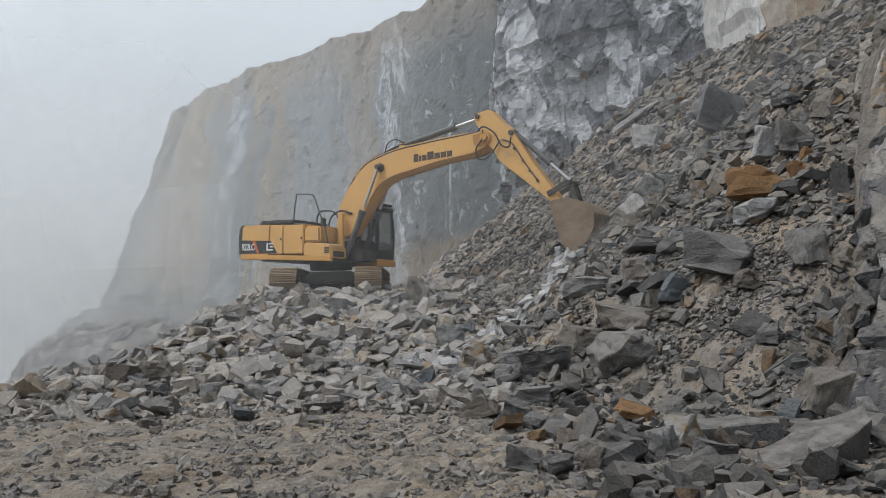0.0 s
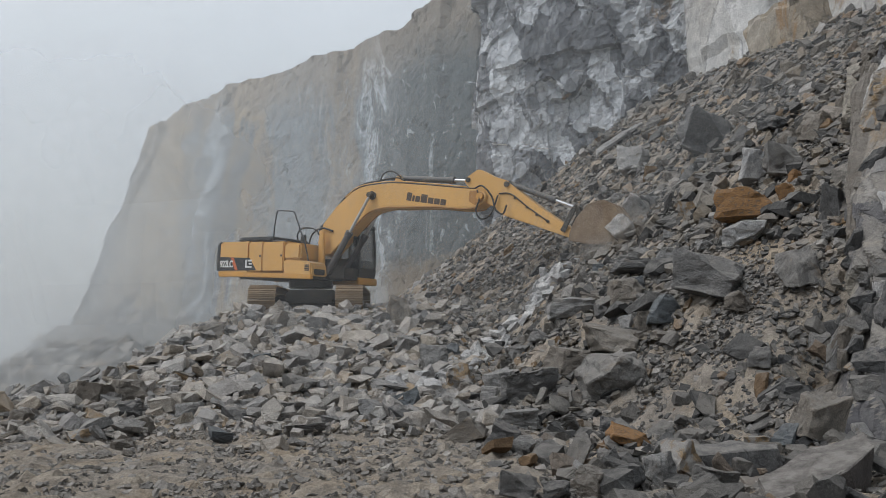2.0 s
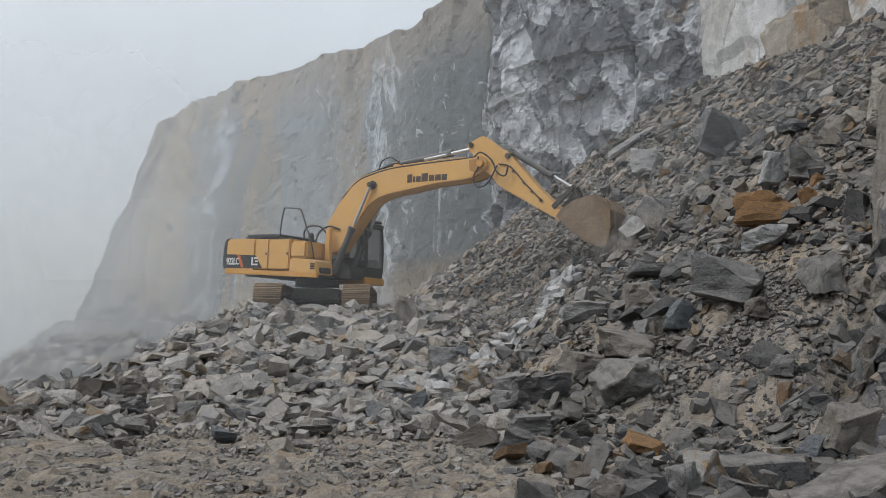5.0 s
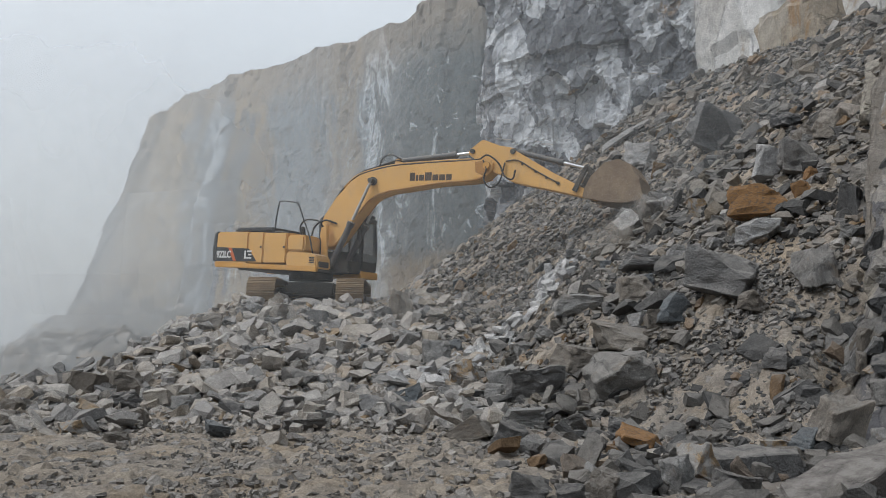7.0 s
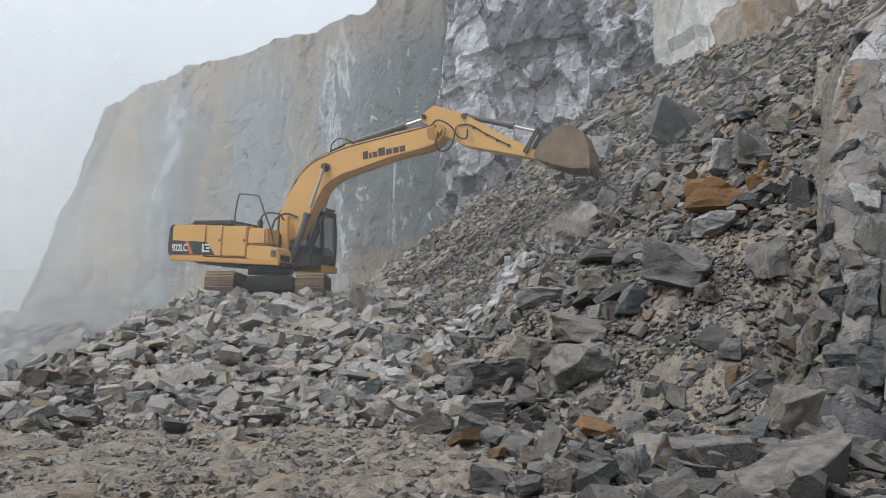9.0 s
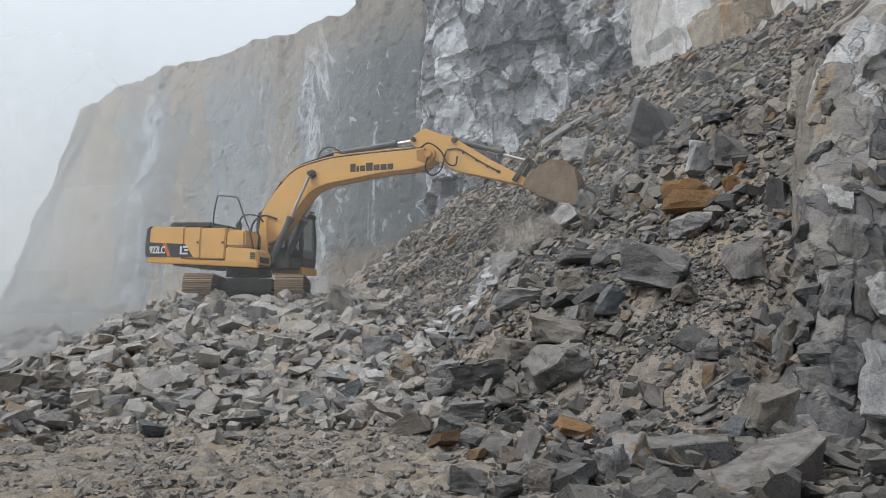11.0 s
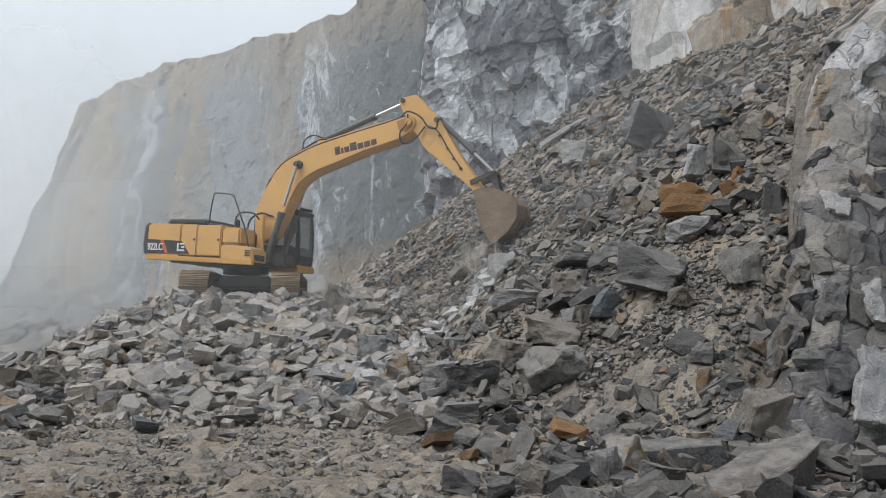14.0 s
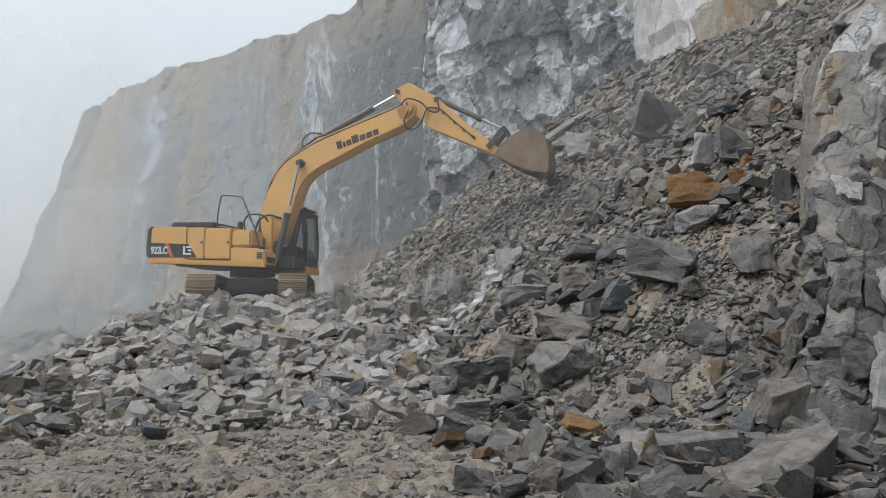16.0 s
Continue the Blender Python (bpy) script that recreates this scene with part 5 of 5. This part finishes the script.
# stick
STICK_OUT = [(-0.76, 0.18), (-0.74, 0.30), (-0.50, 0.62), (-0.40, 0.66), (0.10, 0.62), (0.50, 0.66), (0.64, 0.60), (1.80, 0.32), (2.92, 0.12), (3.18, 0.08), (3.24, -0.02), (3.18, -0.10), (2.92, -0.10), (1.80, -0.18), (0.95, -0.25), (0.72, -0.24),
             (0.40, -0.14), (0.0, -0.14), (-0.14, -0.04), (-0.62, 0.10)]
stick = part("stick", plate_bm(STICK_OUT, -0.19, 0.19, 0.02), M_YELLOW, excavator)
part("pivot_pin", rod_bm((0.56, -0.24, 0.56), (0.56, 0.24, 0.56), 0.075), M_STEEL, stick)
part("pivot_pin", rod_bm((-0.64, -0.24, 0.26), (-0.64, 0.24, 0.26), 0.07), M_STEEL, stick)
part("pivot_pin", rod_bm((3.12, -0.3, 0.0), (3.12, 0.3, 0.0), 0.075), M_STEEL, stick)
part("pipe", tube_bm([(0.45, -0.21, 0.25), (0.8, -0.21, 0.36), (1.4, -0.21, 0.22), (2.1, -0.21, 0.08)], 0.018), M_STEEL, stick)
for x, z in ((0.95, 0.30), (1.4, 0.2), (1.75, 0.12)):
    part("clamp", box_bm(x - 0.035, x + 0.035, -0.222, -0.19, z - 0.035, z + 0.035, 0.01), M_STEEL, stick)
part("clamp", box_bm(2.06, 2.18, -0.23, -0.19, 0.03, 0.11, 0.02), M_STEEL, stick)
part("hose", tube_bm([(-0.2, -0.28, 0.1), (0.0, -0.33, -0.1), (0.05, -0.36, -0.42), (0.3, -0.35, -0.58), (0.5, -0.3, -0.35), (0.45, -0.24, 0.2)], 0.022), M_RUBBER, stick)

# bucket: shell, side plates, lip and teeth
BUCKET_OUT = [(-0.10, -0.12), (-0.10, 0.10), (0.02, 0.46), (0.30, 0.84), (0.62, 0.97), (0.98, 0.86), (1.26, 0.55), (1.42, 0.18)]
bm = bmesh.new()
rows = []
for y in (-0.60, 0.60):
    rows.append([bm.verts.new((x, y, z)) for x, z in BUCKET_OUT[1:]])
for i in range(len(rows[0]) - 1):
    bm.faces.new((rows[0][i], rows[0][i + 1], rows[1][i + 1], rows[1][i]))
bmesh.ops.recalc_face_normals(bm, faces=bm.faces)
bmesh.ops.solidify(bm, geom=list(bm.faces), thickness=0.035)
bucket = part("bucket", bm, M_BUCKET, excavator, "earth-caked steel digging bucket")
SIDE = BUCKET_OUT + [(1.40, 0.02), (1.0, -0.12), (0.5, -0.16)]
for y0, y1 in ((-0.625, -0.585), (0.585, 0.625)):
    part("side_plate", plate_bm(SIDE, y0, y1, 0.008), M_BUCKET, bucket)
part("wear_strip", join_bm(*[plate_bm([(0.30, 0.86), (0.62, 1.0), (0.98, 0.89), (1.26, 0.58), (1.24, 0.53), (0.96, 0.84), (0.62, 0.95), (0.32, 0.82)], y - 0.05, y + 0.05, 0.006) for y in (-0.4, -0.13, 0.13, 0.4)]), M_BUCKET, bucket)
part("lip", plate_bm([(1.36, 0.22), (1.42, 0.22), (1.46, 0.0), (1.40, 0.0)], -0.63, 0.63, 0.008), M_BUCKET, bucket)
for i in range(5):
    y = -0.54 + 0.27 * i
    part("tooth", plate_bm([(1.38, 0.12), (1.46, 0.10), (1.52, -0.10), (1.49, -0.12), (1.40, 0.0)], y - 0.05, y + 0.05, 0.01), M_STEEL, bucket)
for y in (-0.27, 0.27):
    part("hinge_ear", plate_bm([(-0.14, -0.12), (-0.14, 0.10), (0.02, 0.52), (0.16, 0.55), (0.22, 0.40), (0.12, 0.0), (0.05, -0.12)], y - 0.03, y + 0.03, 0.01), M_BUCKET, bucket)

# link work between stick and bucket
rocker = part("rocker_arm", join_bm(*[plate_bm([(-0.08, -0.07), (0.60, -0.06), (0.68, 0.0), (0.60, 0.06), (-0.08, 0.07)], y - 0.025, y + 0.025, 0.01) for y in (-0.24, 0.24)]), M_STEEL, excavator, "dark steel bucket rocker arm")
hlink = part("bucket_link", join_bm(*[plate_bm([(-0.07, -0.06), (0.62, -0.07), (0.69, 0.0), (0.62, 0.07), (-0.07, 0.06)], y - 0.03, y + 0.03, 0.01) for y in (-0.16, 0.16)], box_bm(0.1, 0.45, -0.13, 0.13, -0.04, 0.04, 0.01)), M_STEEL, excavator, "dark steel bucket link")


def cylinder(name, length, r_barrel, r_rod, label):
    """Barrel along +x from its eye, and a bright rod that slides in it."""
    barrel = part(name, join_bm(rod_bm((0.05, 0, 0), (length, 0, 0), r_barrel, 20), rod_bm((length - 0.12, 0, 0), (length + 0.03, 0, 0), r_barrel * 1.22, 20), rod_bm((0, -0.09, 0), (0, 0.09, 0), r_barrel * 1.1, 16)), M_CYL, excavator, label)
    rod = part(name + "_rod", join_bm(rod_bm((-length * 0.92, 0, 0), (-0.06, 0, 0), r_rod, 18)), M_CHROME, excavator, "bright chromed piston rod")
    part("rod_eye", rod_bm((0, -0.09, 0), (0, 0.09, 0), r_rod * 1.7, 16), M_STEEL, rod)
    return barrel, rod


lift = [cylinder("boom_cylinder", 1.42, 0.095, 0.045, "dark grey boom lift cylinder") for _ in range(2)]
crowd = cylinder("stick_cylinder", 1.85, 0.088, 0.05, "dark grey stick cylinder on the boom")
curl = cylinder("bucket_cylinder", 1.42, 0.075, 0.042, "dark grey bucket cylinder on the stick")

# seconds: swing towards the viewer, boom, stick and bucket angles in degrees
ARM = [
    (0, 31.6, 23.9, -43.7, -74.0),
    (0.5, 31.4, 24.2, -33.7, -24.2),
    (1, 31.4, 18.7, -26.0, -18.5),
    (1.5, 31.4, 11.5, -26.2, -12.4),
    (2, 31.6, 11.2, -25.7, -9.2),
    (2.5, 31.7, 11.8, -25.1, -20.1),
    (3, 32.7, 14.3, -29.2, -30.9),
    (3.5, 34.2, 17.1, -34.7, -54.1),
    (4, 34.6, 19.9, -38.6, -54.8),
    (6.5, 28.2, 21.2, -22.8, -12.1),
    (7, 27.3, 19.5, -19.6, -11.6),
    (7.5, 26.8, 19.3, -18.9, -13.6),
    (8, 26.9, 22.5, -15.9, -17.4),
    (8.5, 25.1, 25.6, -18.5, -19.5),
    (9, 24.4, 29.7, -18.3, -20.8),
    (11.5, 24.1, 21.6, -21.1, -33.6),
    (12, 24.9, 24.3, -25.2, -47.3),
    (12.5, 25.0, 26.5, -31.1, -56.8),
    (13, 25.9, 27.9, -34.8, -62.6),
    (13.5, 25.8, 29.9, -38.1, -67.7),
    (14, 26.5, 32.8, -45.3, -75.6),
    (14.5, 26.2, 38.6, -40.9, -60.2),
    (15, 24.5, 38.2, -30.2, -25.5),
    (15.5, 22.7, 37.6, -26.5, -18.8),
    (16, 20.4, 38.7, -30.1, -29.0),
]

FOOT, BOOM_LEN, STICK_LEN = Vector((0.817, 0, 1.965)), 5.7, 3.12


def flat(m):
    return m.translation


def aim(a, b):
    """Pose at a whose x axis points to b, in the machine's upright plane."""
    d = b - a
    return pose(a.x, a.y, a.z, 0, -math.degrees(math.atan2(d.z, d.x)), 0)


def arm_poses(boom_deg, stick_deg, bucket_deg):
    """Every moving part's pose in the swinging body's space."""
    b = pose(*FOOT, 0, -boom_deg, 0)
    tip = b @ Vector((BOOM_LEN - 0.06, 0, -0.03))
    s = pose(*tip, 0, -stick_deg, 0)
    end = s @ Vector((STICK_LEN, 0, 0))
    k = pose(*end, 0, -bucket_deg, 0)
    swing = 78.5 + 0.42 * (bucket_deg - stick_deg)
    pivot = s @ Vector((2.65, 0, 0.06))
    a = radians(stick_deg + swing)
    joint = pivot + Vector((math.cos(a), 0, math.sin(a))) * 0.62
    out = {boom: b, stick: s, bucket: k, rocker: aim(pivot, joint), hlink: aim(joint, k @ Vector((0.1, 0, 0.42)))}
    for (barrel, rod), y in zip(lift, (-0.40, 0.40)):
        p, q = Vector((1.02, y, 1.16)), b @ Vector((2.04, y, 1.06))
        out[barrel], out[rod] = aim(p, q), aim(p, q).to_3x3().to_4x4()
        out[rod].translation = q
    for (barrel, rod), p, q in ((crowd, b @ Vector((2.97, 0, 1.36)), s @ Vector((-0.64, 0, 0.26))), (curl, s @ Vector((0.56, 0, 0.60)), joint)):
        out[barrel], out[rod] = aim(p, q), aim(p, q).to_3x3().to_4x4()
        out[rod].translation = q
    return out


# stones that the bucket loosens, with the way each one takes down the slope
def loose_stone(seed, size, tone):
    bm = chipped_bmesh(random.Random(seed), size, 5)
    me = bpy.data.meshes.new("loose_stone")
    bm.to_mesh(me)
    bm.free()
    me.materials.append(STONE[tone])
    ob = new("rolling_stone", me)
    return tagged(ob, "pale grey block rolling down the talus", "stone", "stones loosened by the bucket")


FALLS = [
    (loose_stone(61, (0.85, 0.6, 0.42), "pale"), [(0, 4.96, 20.67, 4.75), (6.3, 4.96, 20.67, 4.80), (7, 5.04, 19.94, 4.65), (7.6, 4.86, 20.19, 4.58), (8.2, 4.84, 20.54, 4.66), (8.4, 4.74, 20.54, 4.59), (8.6, 4.45, 19.61, 4.10),
                                                  (8.8, 4.05, 19.29, 3.72), (9.2, 3.56, 20.09, 3.54), (10.2, 2.81, 20.50, 3.10), (11.4, 2.81, 20.42, 3.08), (16, 2.81, 20.42, 3.08)]),
    (loose_stone(62, (0.55, 0.5, 0.42), "tan"), [(0, 4.33, 20.54, 4.20), (11.4, 4.33, 20.54, 4.27), (13.2, 3.61, 21.30, 3.95), (13.6, 3.26, 21.54, 3.80), (13.8, 2.46, 22.17, 3.45), (14, 1.95, 22.37, 3.10), (14.2, 1.56, 21.75, 2.65),
                                                 (14.4, 1.04, 21.37, 2.25), (14.7, 0.80, 21.17, 2.10), (16, 0.55, 21.08, 2.02)]),
    (loose_stone(63, (0.66, 0.6, 0.5), "pale"), [(0, 4.46, 19.91, 4.12), (11.4, 4.46, 19.91, 4.18), (13.2, 3.74, 21.19, 4.01), (13.8, 2.93, 22.55, 3.84), (14, 2.68, 22.68, 3.69), (14.3, 2.39, 22.38, 3.40), (14.5, 2.14, 22.11, 3.16),
                                                 (14.7, 1.72, 22.22, 2.88), (14.9, 1.28, 22.39, 2.66), (15.4, 1.15, 22.10, 2.50), (16, 1.15, 22.0, 2.46)]),
    (loose_stone(64, (0.72, 0.6, 0.5), "grey"), [(0, 4.49, 20.66, 4.38), (11.4, 4.49, 20.66, 4.43), (13.2, 3.77, 21.75, 4.23), (14.2, 3.00, 23.31, 4.17), (14.5, 2.67, 23.40, 3.98), (14.7, 2.37, 22.95, 3.62), (14.9, 2.18, 22.36, 3.25),
                                                 (15.4, 1.92, 21.83, 2.88), (16, 1.72, 21.33, 2.52)]),
]


def dust_cloud(seed, size):
    """A wisp of stone dust: a few crossed, domed, mostly clear sheets."""
    rng = random.Random(seed)
    verts, faces, uvs = [], [], []
    for layer in range(3):
        m = pose(rng.uniform(-0.2, 0.2) * size, (layer - 1) * 0.25 * size, rng.uniform(-0.1, 0.1) * size, rng.uniform(-15, 15), rng.uniform(-15, 15), rng.uniform(-25, 25))
        base, n = len(verts), 9
        for j in range(n):
            for i in range(n):
                u, v = i / (n - 1), j / (n - 1)
                verts.append(tuple(m @ Vector(((u - 0.5) * size, 0.35 * size * ((u - 0.5) ** 2 + (v - 0.5) ** 2), (v - 0.5) * size * 0.7))))
                uvs.append((u, v))
        faces += [tuple(base + q for q in f) for f in grid_faces(n, n)]
    me = mesh_from("dust_cloud", verts, faces, M_DUST)
    idx = np.empty(len(me.loops), np.int32)
    me.loops.foreach_get("vertex_index", idx)
    me.uv_layers.new(name="UVMap").data.foreach_set("uv", np.array(uvs, np.float32)[idx].ravel())
    return tagged(new("dust_cloud", me), "faint grey stone dust drifting over the talus", "dust", "dust over the talus", "stuff")


k = Mat("stone_dust")
k.n.remove(k.b)
d_clear, d_front, d_back, d_half, d_out = [k.n.new(s) for s in ("ShaderNodeBsdfTransparent", "ShaderNodeBsdfDiffuse", "ShaderNodeBsdfTranslucent", "ShaderNodeMixShader", "ShaderNodeMixShader")]
for s in (d_front, d_back):
    s.inputs["Color"].default_value = (0.62, 0.58, 0.53, 1)
grad = k.n.new("ShaderNodeTexGradient")
grad.gradient_type = "SPHERICAL"
centre = k.n.new("ShaderNodeMapping")
centre.inputs["Location"].default_value, centre.inputs["Scale"].default_value = (-1, -1, 0), (2, 2, 2)
k.link(k.tc.outputs["UV"], centre.inputs[0])
k.link(centre.outputs[0], grad.inputs[0])
k.link(k.math("MULTIPLY", k.math("MULTIPLY", grad.outputs["Fac"], k.fac(k.noise(k.coords("Object"), 1.6, 5, 0.6, 0.5), 0.36, 0.66)), 0.9), d_out.inputs[0])
k.link(d_front.outputs[0], d_half.inputs[1])
k.link(d_back.outputs[0], d_half.inputs[2])
k.link(d_clear.outputs[0], d_out.inputs[1])
k.link(d_half.outputs[0], d_out.inputs[2])
k.link(d_out.outputs[0], k.n["Material Output"].inputs[0])
M_DUST = k.m
DRIFTS = [
    (dust_cloud(1, 1.7), [(0, 4.4, 19.6, 3.9), (8.2, 4.8, 20.0, 4.5), (8.6, 4.5, 19.4, 4.3), (9.2, 3.6, 19.4, 3.9), (11, 3.2, 20.0, 3.9), (13.2, 3.4, 20.8, 4.1), (14, 2.5, 21.6, 3.5), (14.5, 1.7, 21.4, 2.9), (15, 1.3, 21.2, 2.8), (16, 1.0, 21.0, 2.8)]),
    (dust_cloud(2, 1.3), [(0, 3.6, 20.2, 3.5), (9.0, 3.9, 19.6, 4.0), (12, 3.7, 20.0, 4.0), (13.6, 3.2, 20.9, 3.9), (14.2, 2.2, 21.6, 3.3), (14.8, 1.9, 21.5, 3.1), (16, 2.1, 20.9, 3.2)]),
]



def motions():
    rows = {}
    for t, swing, *angles in ARM:
        turn = pose(0, 0, 0, 0, 0, -swing)
        for ob in (upper, cab):
            rows.setdefault(ob, []).append((t, turn @ pose(-0.18 if ob is upper else -0.44, 0, 0.03, 0, 2.2, 0)))
        for ob, m in arm_poses(*angles).items():
            rows.setdefault(ob, []).append((t, turn @ m))
    for ob, path in rows.items():
        walk(ob, path)
    for i, (ob, path) in enumerate(FALLS):
        way, turn = [], Vector((20 * i, 35, 15 * i))
        for j, (t, x, y, z) in enumerate(path):
            if j and t > 6.2:
                px, py, pz = path[j - 1][1:]
                turn = turn + Vector((9, -55, 12)) * min(1.2, (Vector((x, y, z)) - Vector((px, py, pz))).length)
            way.append((t, pose(x, y, z, *turn)))
        walk(ob, way)
    for ob, path in DRIFTS:
        walk(ob, [(t, pose(x, y, z, 0, 0, 12 * j)) for j, (t, x, y, z) in enumerate(path)])


motions()
